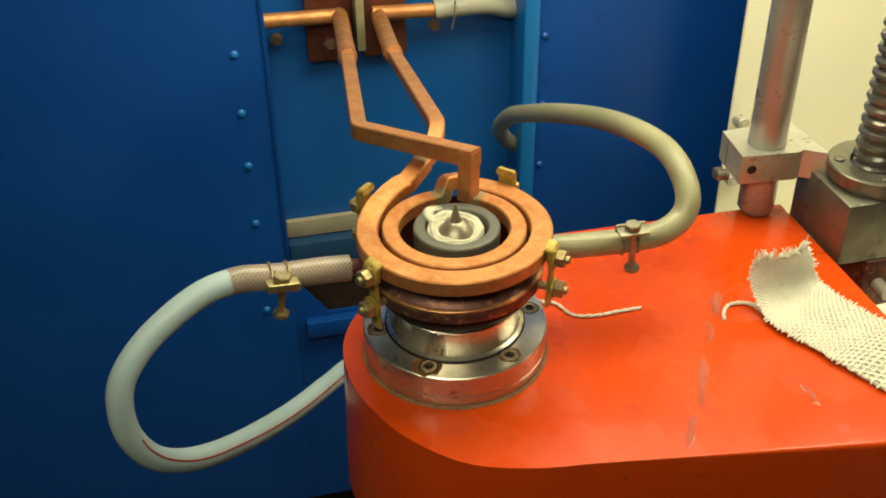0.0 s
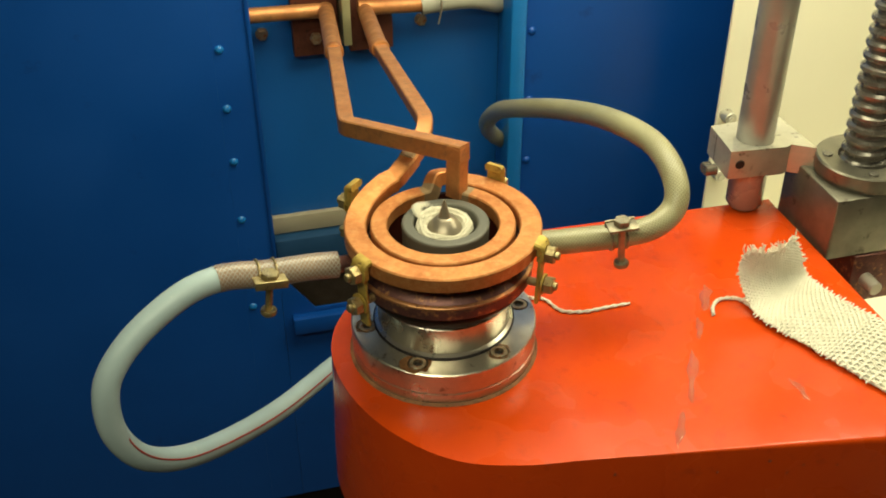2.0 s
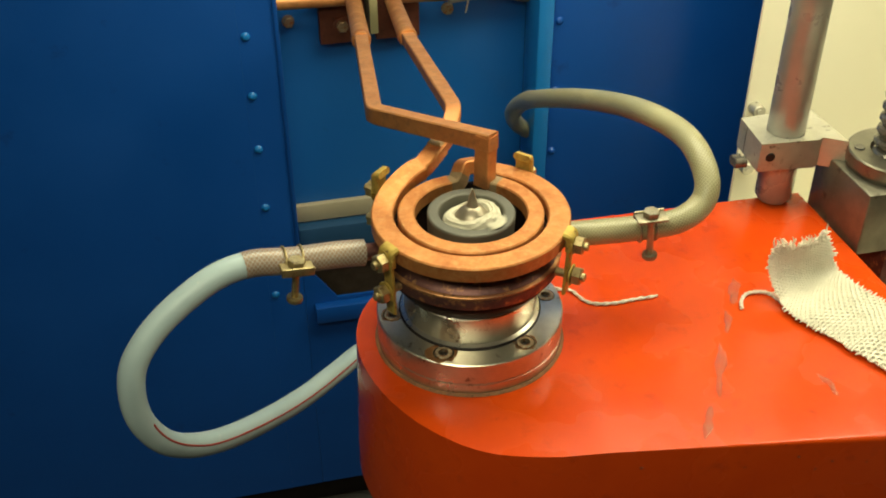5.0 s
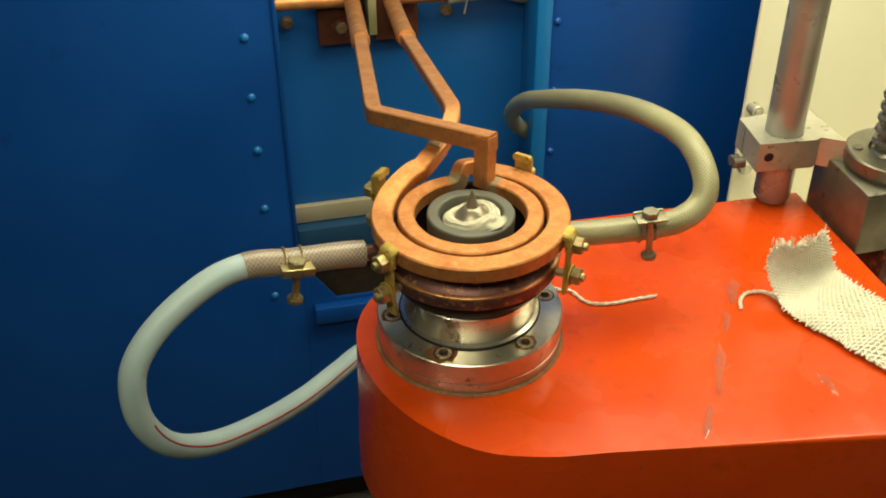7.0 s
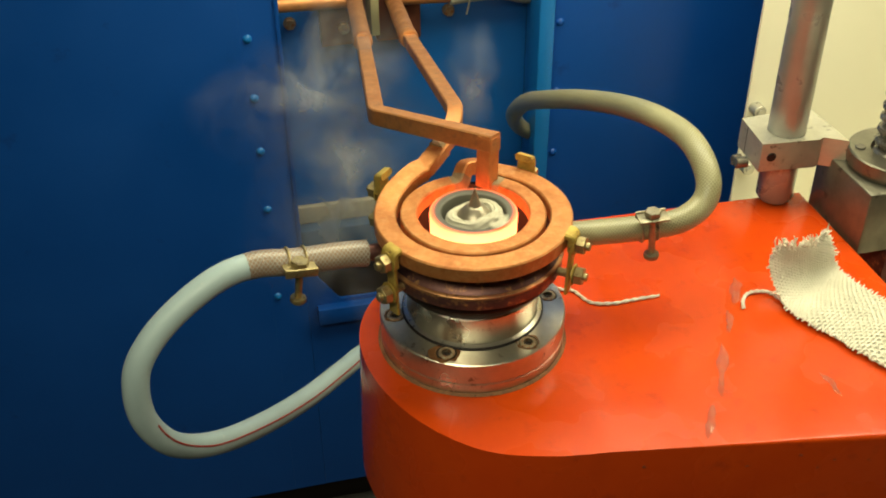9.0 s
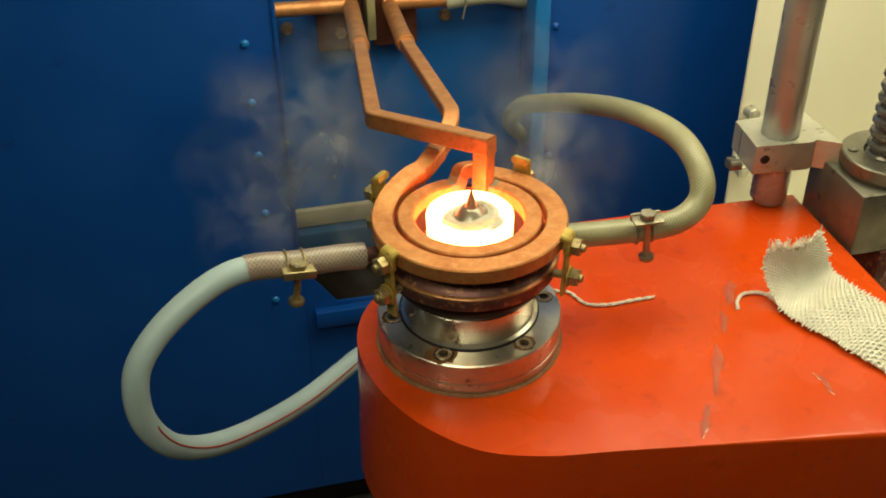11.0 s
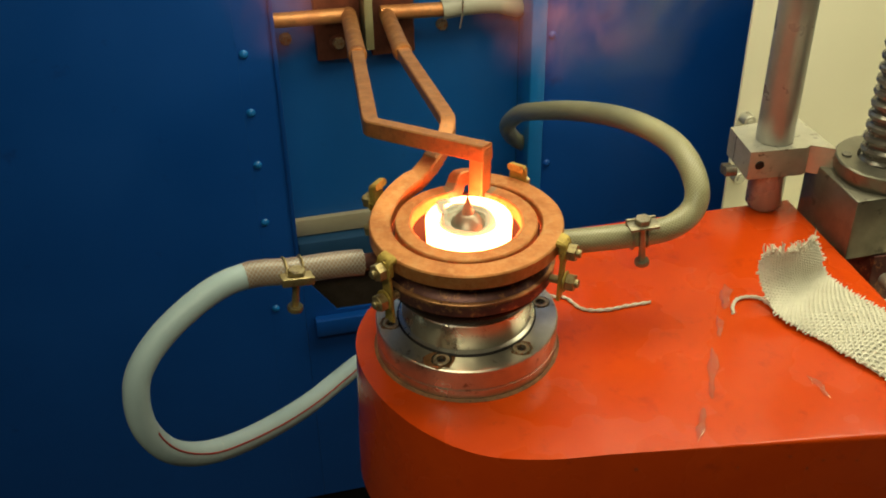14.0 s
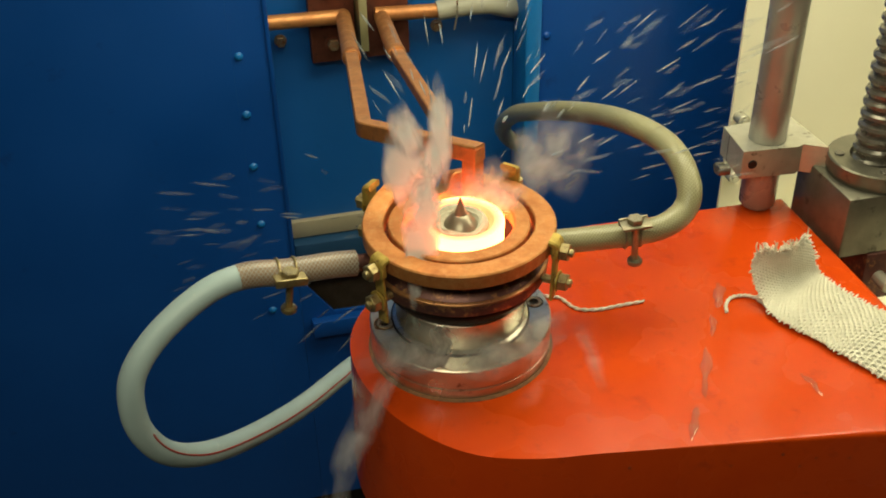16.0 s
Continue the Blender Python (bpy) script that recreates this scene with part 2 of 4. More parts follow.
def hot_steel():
    """Scaled steel that glows from its rim inwards; the ring's keyed lift sets the emission."""
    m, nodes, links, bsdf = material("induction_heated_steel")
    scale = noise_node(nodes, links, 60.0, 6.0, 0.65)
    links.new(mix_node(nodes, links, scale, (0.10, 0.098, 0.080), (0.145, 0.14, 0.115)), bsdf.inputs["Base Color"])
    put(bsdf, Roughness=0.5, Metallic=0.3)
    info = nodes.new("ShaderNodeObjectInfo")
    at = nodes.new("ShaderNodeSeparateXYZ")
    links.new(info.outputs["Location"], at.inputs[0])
    heat = math_node(nodes, links, "DIVIDE", math_node(nodes, links, "SUBTRACT", at.outputs["Z"], COOL), GLOW_LIFT)
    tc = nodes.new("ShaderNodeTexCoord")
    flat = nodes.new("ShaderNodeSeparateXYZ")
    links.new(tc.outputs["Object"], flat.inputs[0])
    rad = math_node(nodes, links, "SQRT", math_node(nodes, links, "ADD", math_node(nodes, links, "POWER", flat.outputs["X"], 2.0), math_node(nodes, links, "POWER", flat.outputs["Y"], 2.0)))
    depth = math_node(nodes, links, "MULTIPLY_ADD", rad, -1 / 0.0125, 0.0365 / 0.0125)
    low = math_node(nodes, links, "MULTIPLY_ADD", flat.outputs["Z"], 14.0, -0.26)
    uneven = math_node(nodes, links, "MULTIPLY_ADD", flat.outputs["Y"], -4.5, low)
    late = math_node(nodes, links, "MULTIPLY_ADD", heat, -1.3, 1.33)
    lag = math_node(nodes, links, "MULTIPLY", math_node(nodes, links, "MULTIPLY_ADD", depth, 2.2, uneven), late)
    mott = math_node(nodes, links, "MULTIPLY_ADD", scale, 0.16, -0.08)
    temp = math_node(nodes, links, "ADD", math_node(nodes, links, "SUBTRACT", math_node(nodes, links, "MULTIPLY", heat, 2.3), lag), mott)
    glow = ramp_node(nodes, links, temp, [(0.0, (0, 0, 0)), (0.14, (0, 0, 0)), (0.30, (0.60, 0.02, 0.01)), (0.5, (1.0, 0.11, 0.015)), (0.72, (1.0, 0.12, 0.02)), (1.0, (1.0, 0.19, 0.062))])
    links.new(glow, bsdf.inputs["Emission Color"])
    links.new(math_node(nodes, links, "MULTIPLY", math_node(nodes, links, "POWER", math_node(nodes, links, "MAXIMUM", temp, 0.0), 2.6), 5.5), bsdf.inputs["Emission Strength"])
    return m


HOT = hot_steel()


def vapour(name, density, colour, emission=None, strength=0.0, scale=18.0, edge=1.3):
    """Thin vapour: mostly clear, thinning towards each wisp's rim."""
    m, nodes, links, bsdf = material(name)
    nodes.remove(bsdf)
    out = nodes["Material Output"]
    uv = nodes.new("ShaderNodeUVMap")
    sep = nodes.new("ShaderNodeSeparateXYZ")
    links.new(uv.outputs["UV"], sep.inputs[0])
    fall = math_node(nodes, links, "POWER", math_node(nodes, links, "SUBTRACT", 1.0, sep.outputs["X"], clamp=True), edge)
    tc = nodes.new("ShaderNodeTexCoord")
    n = put(nodes.new("ShaderNodeTexNoise"), Scale=scale, Detail=6.0, Roughness=0.58, Distortion=0.45)
    links.new(tc.outputs["Object"], n.inputs["Vector"])
    wisp = math_node(nodes, links, "MULTIPLY_ADD", n.outputs["Fac"], 2.6, -0.85, clamp=True)
    alpha = math_node(nodes, links, "MULTIPLY", math_node(nodes, links, "MULTIPLY", fall, wisp), density, clamp=True)
    clear = nodes.new("ShaderNodeBsdfTransparent")
    if emission:
        body = nodes.new("ShaderNodeEmission")
        body.inputs[0].default_value = (*emission, 1)
        links.new(math_node(nodes, links, "MULTIPLY", alpha, strength), body.inputs[1])
        both = nodes.new("ShaderNodeAddShader")
        links.new(clear.outputs[0], both.inputs[0])
        links.new(body.outputs[0], both.inputs[1])
        links.new(both.outputs[0], out.inputs["Surface"])
        return m
    diff = nodes.new("ShaderNodeBsdfDiffuse")
    diff.inputs[0].default_value = (*colour, 1)
    trans = nodes.new("ShaderNodeBsdfTranslucent")
    trans.inputs[0].default_value = (*colour, 1)
    both = nodes.new("ShaderNodeMixShader")
    links.new(diff.outputs[0], both.inputs[1])
    links.new(trans.outputs[0], both.inputs[2])
    mix = nodes.new("ShaderNodeMixShader")
    links.new(alpha, mix.inputs[0])
    links.new(clear.outputs[0], mix.inputs[1])
    links.new(both.outputs[0], mix.inputs[2])
    links.new(mix.outputs[0], out.inputs["Surface"])
    return m


SMOKE = vapour("blue_grey_smoke", 0.78, (0.55, 0.55, 0.56))
STEAM = vapour("white_steam", 1.2, (0.9, 0.9, 0.9), scale=30.0, edge=0.8)
# smoke with its own red emission, in place of the hot ring's light on it
LIT_SMOKE = vapour("dull_red_lit_smoke", 0.55, (1, 1, 1), (1.0, 0.27, 0.10), 0.85, scale=22.0)
STEAM_DENSE = vapour("dense_white_steam", 3.2, (0.9, 0.9, 0.9), scale=36.0, edge=0.55)
FLAME = vapour("orange_flame", 0.8, (1, 1, 1), (1.0, 0.26, 0.04), 1.6, scale=40.0, edge=0.9)


def water_film():
    """A clear film with a pale reflection painted in: the surface below shows through, a gloss lies over it."""
    m, nodes, links, bsdf = material("water_film_pale_sheen")
    nodes.remove(bsdf)
    clear, gloss, mix = nodes.new("ShaderNodeBsdfTransparent"), nodes.new("ShaderNodeBsdfGlossy"), nodes.new("ShaderNodeMixShader")
    pale_sheen, sheen_mix = nodes.new("ShaderNodeBsdfDiffuse"), nodes.new("ShaderNodeMixShader")
    # diffuse tint stands in for the cream column mirrored in the wet paint
    pale_sheen.inputs[0].default_value = (0.9, 0.62, 0.46, 1)
    links.new(math_node(nodes, links, "MULTIPLY_ADD", noise_node(nodes, links, 90.0, 6.0, 0.6), 0.4, -0.10, clamp=True), sheen_mix.inputs[0])
    clear.inputs[0].default_value = (0.93, 0.93, 0.93, 1)
    gloss.inputs["Roughness"].default_value = 0.04
    fres = put(nodes.new("ShaderNodeFresnel"), IOR=1.6)
    links.new(fres.outputs[0], mix.inputs[0])
    links.new(clear.outputs[0], sheen_mix.inputs[1])
    links.new(pale_sheen.outputs[0], sheen_mix.inputs[2])
    links.new(sheen_mix.outputs[0], mix.inputs[1])
    links.new(gloss.outputs[0], mix.inputs[2])
    links.new(mix.outputs[0], nodes["Material Output"].inputs["Surface"])
    return m


WATER = water_film()
DROPLET = surface("aerated_water", (0.40, 0.44, 0.48), (0.3, 0.34, 0.38), 0.15, scale=200.0)
DROPLET.node_tree.nodes["Principled BSDF"].inputs["Alpha"].default_value = 0.5


# ---- shapes ----
def finish(bm, name, mat, smooth=True):
    bmesh.ops.recalc_face_normals(bm, faces=bm.faces[:])
    me = bpy.data.meshes.new(name)
    bm.to_mesh(me)
    bm.free()
    me.materials.append(mat)
    if smooth:
        me.polygons.foreach_set("use_smooth", [True] * len(me.polygons))
        me.set_sharp_from_angle(angle=radians(38))
    return me


def part(name, bm, mat, parent, label="", at=None):
    """One mesh object under a thing or under a part."""
    ob = new(name, finish(bm, name, mat))
    ob.parent = parent
    if at is not None:
        ob.matrix_basis = at
    return tagged(ob, label) if label else ob


def thing(name, label, category, group="", kind="", at=None):
    ob = tagged(new(name), label, category, group, kind)
    ob.empty_display_size = 0.02
    if at is not None:
        ob.matrix_basis = at
    return ob


def single(name, bm, mat, label, category, group="", kind="", at=None):
    ob = tagged(new(name, finish(bm, name, mat)), label, category, group, kind)
    if at is not None:
        ob.matrix_basis = at
    return ob


def box(lo, hi, bevel=0.0, segments=2):
    bm = bmesh.new()
    bmesh.ops.create_cube(bm, size=1.0)
    size = [h - l for l, h in zip(lo, hi)]
    for v in bm.verts:
        v.co = Vector([(l + h) / 2 + c * s for l, h, c, s in zip(lo, hi, v.co, size)])
    if bevel:
        bmesh.ops.bevel(bm, geom=bm.edges[:], offset=bevel, segments=segments, affect="EDGES", profile=0.5)
    return bm


def revolve(profile, n=96, closed=False):
    """A lathe-turned body from (radius, height) pairs; ends at radius 0 close themselves."""
    bm = bmesh.new()
    rings = []
    for r, z in profile:
        if r < 1e-6:
            rings.append([bm.verts.new((0, 0, z))])
        else:
            rings.append([bm.verts.new((r * math.cos(2 * math.pi * i / n), r * math.sin(2 * math.pi * i / n), z)) for i in range(n)])
    pairs = list(zip(rings, rings[1:])) + ([(rings[-1], rings[0])] if closed else [])
    for a, b in pairs:
        for i in range(n):
            j = (i + 1) % n
            face = [a[i % len(a)], a[j % len(a)], b[j % len(b)], b[i % len(b)]]
            face = list(dict.fromkeys(face))
            if len(face) > 2:
                bm.faces.new(face)
    return bm


def prism(outline, z0, z1, bevel=0.0, segments=2):
    bm = bmesh.new()
    low = [bm.verts.new((x, y, z0)) for x, y in outline]
    high = [bm.verts.new((x, y, z1)) for x, y in outline]
    bm.faces.new(low[::-1])
    bm.faces.new(high)
    for i in range(len(low)):
        j = (i + 1) % len(low)
        bm.faces.new((low[i], low[j], high[j], high[i]))
    if bevel:
        flat = [e for e in bm.edges if abs(e.verts[0].co.z - e.verts[1].co.z) < 1e-6]
        bmesh.ops.bevel(bm, geom=flat, offset=bevel, segments=segments, affect="EDGES", profile=0.5)
    return bm


def fillet(points, radius, steps=5):
    """Rounds the inner corners of a line of points."""
    pts = [Vector(p) for p in points]
    out = [pts[0]]
    for a, b, c in zip(pts, pts[1:], pts[2:]):
        d = min(radius, (a - b).length * 0.45, (c - b).length * 0.45)
        p, q = b + (a - b).normalized() * d, b + (c - b).normalized() * d
        for i in range(steps + 1):
            s = i / steps
            out.append(p * (1 - s) ** 2 + b * 2 * s * (1 - s) + q * s ** 2)
    return out + [pts[-1]]


def spline(points, steps=8):
    """A smooth line through the points."""
    p = [Vector(a) for a in points]
    p = [p[0] * 2 - p[1]] + p + [p[-1] * 2 - p[-2]]
    out = []
    for a, b, c, d in zip(p, p[1:], p[2:], p[3:]):
        for i in range(steps):
            s = i / steps
            out.append(0.5 * (2 * b + (c - a) * s + (2 * a - 5 * b + 4 * c - d) * s * s + (3 * b - a - 3 * c + d) * s ** 3))
    return out + [p[-2]]


def sweep(line, shape, up=(0, 0, 1), closed=False, scales=None):
    """Carries a cross-section (side, up) along a line, with uv in turns and metres."""
    bm = bmesh.new()
    uvs = bm.loops.layers.uv.new("UVMap")
    line = [Vector(p) for p in line]
    n, k = len(line), len(shape)
    tangents = []
    for i in range(n):
        a = line[i - 1] if (i or closed) else line[i]
        b = line[(i + 1) % n] if (i < n - 1 or closed) else line[i]
        tangents.append((b - a).normalized())
    t = tangents[0]
    side = t.cross(Vector(up)).normalized()
    rise = side.cross(t).normalized()
    rings, far, run = [], 0.0, []
    for i in range(n):
        if i:
            q = tangents[i - 1].rotation_difference(tangents[i])
            side, rise = q @ side, q @ rise
            far += (line[i] - line[i - 1]).length
        run.append(far)
        s = scales[i] if scales else 1.0
        rings.append([bm.verts.new(line[i] + side * x * s + rise * y * s) for x, y in shape])
    if not closed:
        bm.faces.new(rings[0])
        bm.faces.new(rings[-1][::-1])
    for i in range(n if closed else n - 1):
        a, b = rings[i], rings[(i + 1) % n]
        for j in range(k):
            m = (j + 1) % k
            f = bm.faces.new((a[j], b[j], b[m], a[m]))
            r0, r1 = run[i], run[i + 1] if i + 1 < n else far
            for loop, uv in zip(f.loops, ((j / k, r0), (j / k, r1), ((j + 1) / k, r1), ((j + 1) / k, r0))):
                loop[uvs].uv = uv
    return bm


def ring_shape(r, n=20):
    return [(r * math.cos(2 * math.pi * i / n), r * math.sin(2 * math.pi * i / n)) for i in range(n)]


def bar_shape(w, h, c=0.0012):
    a, b = w / 2, h / 2
    return [(a - c, b), (a, b - c), (a, c - b), (a - c, -b), (c - a, -b), (-a, c - b), (-a, b - c), (c - a, b)]


def join(*parts):
    bm = bmesh.new()
    for p in parts:
        me = bpy.data.meshes.new("joined")
        p.to_mesh(me)
        p.free()
        bm.from_mesh(me)
        bpy.data.meshes.remove(me)
    return bm


def moved(bm, m):
    bmesh.ops.transform(bm, matrix=m, verts=bm.verts[:])
    return bm


def hexagon(r, z0, z1, bevel=0.0006):
    return prism([(r * math.cos(math.pi * i / 3), r * math.sin(math.pi * i / 3)) for i in range(6)], z0, z1, bevel, 1)


def rivet_bm(r, h):
    return revolve([(0, h), (r * 0.45, h * 0.93), (r * 0.8, h * 0.6), (r, 0.0), (r * 0.9, -0.002), (0, -0.002)], 16)


MACHINE = pose(0, 0, 0, 0, 0, 13)   # the machine stands turned by 13 degrees
BACKWARD = pose(0, 0, 0, 90, 0, 0)  # turns an upright axis to face the camera's side


# ---- the room ----
FLOOR = -0.86
single("floor", box((-3.2, -3.2, FLOOR - 0.1), (3.2, 3.2, FLOOR)), FLOORING, "dark oily concrete workshop floor", "floor", kind="structure")
# ceiling and walls stay out of view; their grey sets the bounced light
single("ceiling", box((-3.2, -3.2, 1.45), (3.2, 3.2, 1.55)), WALLPAINT, "plain unseen workshop ceiling", "ceiling", kind="structure")
for i, (lo, hi) in enumerate([((-3.2, -3.2), (-3.0, 3.2)), ((3.0, -3.2), (3.2, 3.2)), ((-3.0, -3.2), (3.0, -3.0)), ((-3.0, 3.0), (3.0, 3.2))]):
    single(("wall_west", "wall_east", "wall_south", "wall_north")[i], box((*lo, FLOOR), (*hi, 1.45)), WALLPAINT, "plain unseen workshop wall", "wall", kind="structure")
for place, size in ((LAMP, (1.26, 0.46)), (LAMP_FILL, (0.96, 0.29))):
    fix = thing("strip_light", "assumed white hanging fluorescent strip light, out of view", "lamp", "strip lights", at=pose(*place))
    part("housing", box((-size[0] / 2, -size[1] / 2, 0), (size[0] / 2, size[1] / 2, 0.05), 0.006), WALLPAINT, fix)
    for sx in (-0.4, 0.4):
        part("suspension_rod", moved(revolve([(0, 0), (0.004, 0), (0.004, 1.45 - place[2] - 0.05), (0, 1.45 - place[2] - 0.05)], 10), pose(sx, 0, 0.05)), STEEL_DULL, fix)

# ---- blue generator cabinet (machine axes: u along its front, v into it) ----
DOOR, BACK, TOP = 0.591, 0.645, 1.0
cabinet = thing("generator_cabinet", "large blue enamelled steel induction generator cabinet with an open recess", "cabinet", at=MACHINE)
part("left_door", box((-1.5, DOOR, -0.79), (-0.1566, DOOR + 0.05, TOP)), BLUE, cabinet)
flange = part("left_frame_strip", box((-0.1565, DOOR + 0.0008, -0.79), (-0.104, DOOR + 0.05, TOP)), BLUE, cabinet)
for z in (0.145, 0.045, -0.040, -0.121, -0.216, -0.372):
    part("rivet", rivet_bm(0.0062, 0.004), BLUE_LIT, flange, at=pose(-0.1475, DOOR + 0.0008, z) @ BACKWARD)
part("edge_bead", box((-0.1100, DOOR - 0.0022, -0.318), (-0.1042, DOOR + 0.0006, TOP), 0.0011), BLUE, flange)
part("recess_panel", box((-0.14, BACK, -0.262), (0.36, BACK + 0.004, TOP)), BLUE_RECESS, cabinet)
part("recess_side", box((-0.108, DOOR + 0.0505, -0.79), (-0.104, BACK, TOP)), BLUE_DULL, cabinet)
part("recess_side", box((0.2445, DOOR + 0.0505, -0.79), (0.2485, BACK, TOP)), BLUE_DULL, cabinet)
right_strip = part("right_frame_strip", box((0.2425, DOOR - 0.012, -0.79), (0.2655, DOOR + 0.05, TOP), 0.004), BLUE_LIT, cabinet, "blue folded edge strip, coloured brighter as if catching light")
right_door = part("right_door", box((0.2665, DOOR, -0.79), (1.3, DOOR + 0.05, TOP), 0.003), BLUE, cabinet)
for z in (0.115, 0.025, -0.08, -0.179, -0.28):
    part("rivet", rivet_bm(0.0058, 0.004), BLUE, right_door, at=pose(0.2765, DOOR, z) @ BACKWARD)
part("board_strip", box((-0.102, BACK - 0.012, -0.276), (0.242, BACK - 0.002, -0.248), 0.001), BEIGE, cabinet, "bare beige board strip")
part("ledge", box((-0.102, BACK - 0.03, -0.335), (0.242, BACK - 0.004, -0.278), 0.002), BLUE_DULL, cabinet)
# black strip put in as the shade between board and ledge
part("gap_shade_strip", box((-0.102, BACK - 0.0038, -0.300), (0.242, BACK, -0.2765)), BLACK, cabinet)
part("lower_panel", prism([(-0.1035, -0.322), (-0.1035, -0.79), (0.2420, -0.79), (0.2420, -0.397), (-0.0541, -0.393)], 0, 0.004), BLUE, cabinet, at=pose(0, DOOR + 0.0054, 0) @ pose(0, 0, 0, 90, 0, 0))
part("opening_back", box((-0.1035, 0.70, -0.55), (0.2440, 0.71, -0.28)), BROWN, cabinet, "brown dusty board inside the opening")
part("shelf_bar", box((-0.0905, DOOR - 0.016, -0.428), (0.2415, DOOR + 0.0010, -0.3985), 0.002), BLUE, cabinet)
part("back_shell", box((-1.5, 0.97, -0.79), (1.3, 1.0, TOP)), BLUE_DULL, cabinet)
part("plinth", box((-1.5, DOOR + 0.03, FLOOR), (1.3, 0.99, -0.791)), BLACK, cabinet)
for u, z in ((-0.0876, 0.0387), (0.1311, 0.0362)):
    bolt = thing("recess_bolt", "brown oxidised hexagon bolt in the blue recess", "bolt", "recess bolts", at=MACHINE @ pose(u, BACK, z) @ BACKWARD)
    part("head", hexagon(0.0075, 0.002, 0.009), RUSTY, bolt)
    part("washer", revolve([(0, 0), (0.0085, 0), (0.0085, 0.002), (0, 0.002)], 24), RUSTY, bolt)

# ---- copper terminals and cooling tubes in the recess ----
for u0, u1 in ((-0.048, 0.014), (0.028, 0.088)):
    plate = thing("copper_terminal_plate", "tarnished copper terminal plate bolted into the recess", "terminal", "terminal plates", at=MACHINE)
    part("plate", box((u0, BACK - 0.02, 0.008), (u1, BACK - 0.0005, 0.16), 0.0015), TERMINAL, plate)
    for uu, zz in (((u0 + 0.03), 0.034), ((u0 + 0.03), 0.11)):
        b = part("bolt", hexagon(0.0085, 0, 0.008), RUSTY, plate, at=pose(uu, BACK - 0.02, zz) @ BACKWARD)
        part("washer", revolve([(0, 0), (0.012, 0), (0.012, 0.0015), (0, 0.0015)], 24), TERMINAL, b)
single("insulating_strip", box((0.0155, BACK - 0.05, 0.030), (0.0265, BACK - 0.0005, 0.2), 0.001), OLIVE, "olive insulating board strip between copper terminals", "insulator", at=MACHINE)


def uvz(u, v, z):
    return MACHINE @ Vector((u, v, z))


# ---- the inductor ----
CZ = 0.1235
coil = thing("induction_coil", "two-turn square copper tube induction coil with scorched leads", "coil")
OUT_R, IN_R = 0.0731, 0.0535


def arc(r, a0, a1, z, n):
    return [(r * math.cos(radians(a0 + (a1 - a0) * i / n)), r * math.sin(radians(a0 + (a1 - a0) * i / n)), z) for i in range(n + 1)]


climb = [(x, y, z + 0.0110 * min(max((i / 110 * 317 - 262) / 50, 0), 1) ** 1.5) for i, (x, y, z) in enumerate(arc(OUT_R, 82, -235, CZ, 110))]
part("outer_turn", sweep(climb, bar_shape(0.0184, 0.0135)), COPPER, coil)
part("inner_turn", sweep(arc(IN_R, 71, -251, CZ, 100), bar_shape(0.0140, 0.0135)), COPPER, coil)
cross = fillet([(-0.0185, 0.0500, CZ), (-0.0105, 0.0525, CZ + 0.001), (-0.0060, 0.0640, CZ + 0.0105), (0.0060, 0.0725, CZ + 0.0075), (0.0125, 0.0730, CZ + 0.0005)], 0.0025, 3)
part("crossover", sweep(cross, bar_shape(0.0125, 0.0130)), COPPER, coil)
part("brazed_joint", sweep(fillet([(-0.0175, 0.0504, CZ + 0.0002), (-0.0105, 0.0525, CZ + 0.0010), (-0.0083, 0.0580, CZ + 0.0060)], 0.003, 3), bar_shape(0.0129, 0.0134)), COPPER_GREY, coil, "burnt grey brazed joint")
part("brazed_joint", sweep(arc(IN_R, 72, 61, CZ, 5), bar_shape(0.0144, 0.0138)), COPPER_GREY, coil, "burnt grey brazed joint")
TOP1, TOP2 = uvz(-0.0035, 0.610, 0.0756), uvz(0.0486, 0.612, 0.0698)
COL1, COL2 = Vector((-0.1142, 0.3723, 0.118)), Vector((-0.0639, 0.3808, 0.118))
BEND1, ELBOW, FOOT = Vector((-0.0852, 0.1247, 0.1543)), Vector((0.0138, 0.0495, 0.1683)), Vector((0.0128, 0.0495, 0.1255))
BEND2, DIP2, END2 = Vector((-0.0120, 0.1350, 0.1515)), Vector((-0.0195, 0.1035, 0.1415)), Vector((-0.0335, 0.0670, CZ + 0.004))
BAR = 0.0146
way = (ELBOW - BEND1).normalized()
leg = sweep([ELBOW + Vector((0, 0, BAR / 2 - 0.0014)), FOOT], bar_shape(BAR - 0.0002, BAR - 0.0002, 0.0010), up=(way.x, way.y, 0))
part("first_lead", sweep(fillet([COL1, BEND1, ELBOW + way * BAR * 0.5], 0.007, 4), bar_shape(BAR, 0.0158)), COPPER_BRIGHT, coil)
part("coil_leg", leg, COPPER_BRIGHT, coil)
part("second_lead", sweep(fillet([COL2, BEND2, DIP2, (-0.0290, 0.0870, 0.1385)], 0.014, 6), bar_shape(BAR, 0.0125)), COPPER_BRIGHT, coil)
part("lead_foot", sweep(fillet([(-0.0260, 0.0910, 0.1392), (-0.0330, 0.0770, 0.1372), (-0.0400, 0.0630, 0.1352), (-0.0460, 0.0565, 0.1335)], 0.008, 5), bar_shape(0.0160, 0.0134)), COPPER, coil)
part("joint_tab", sweep(fillet([(-0.0205, 0.1015, 0.1486), (-0.0250, 0.0930, 0.1464), (-0.0310, 0.0835, 0.1446)], 0.005, 4), bar_shape(0.0138, 0.0040, 0.0012)), COPPER_GREY, coil)
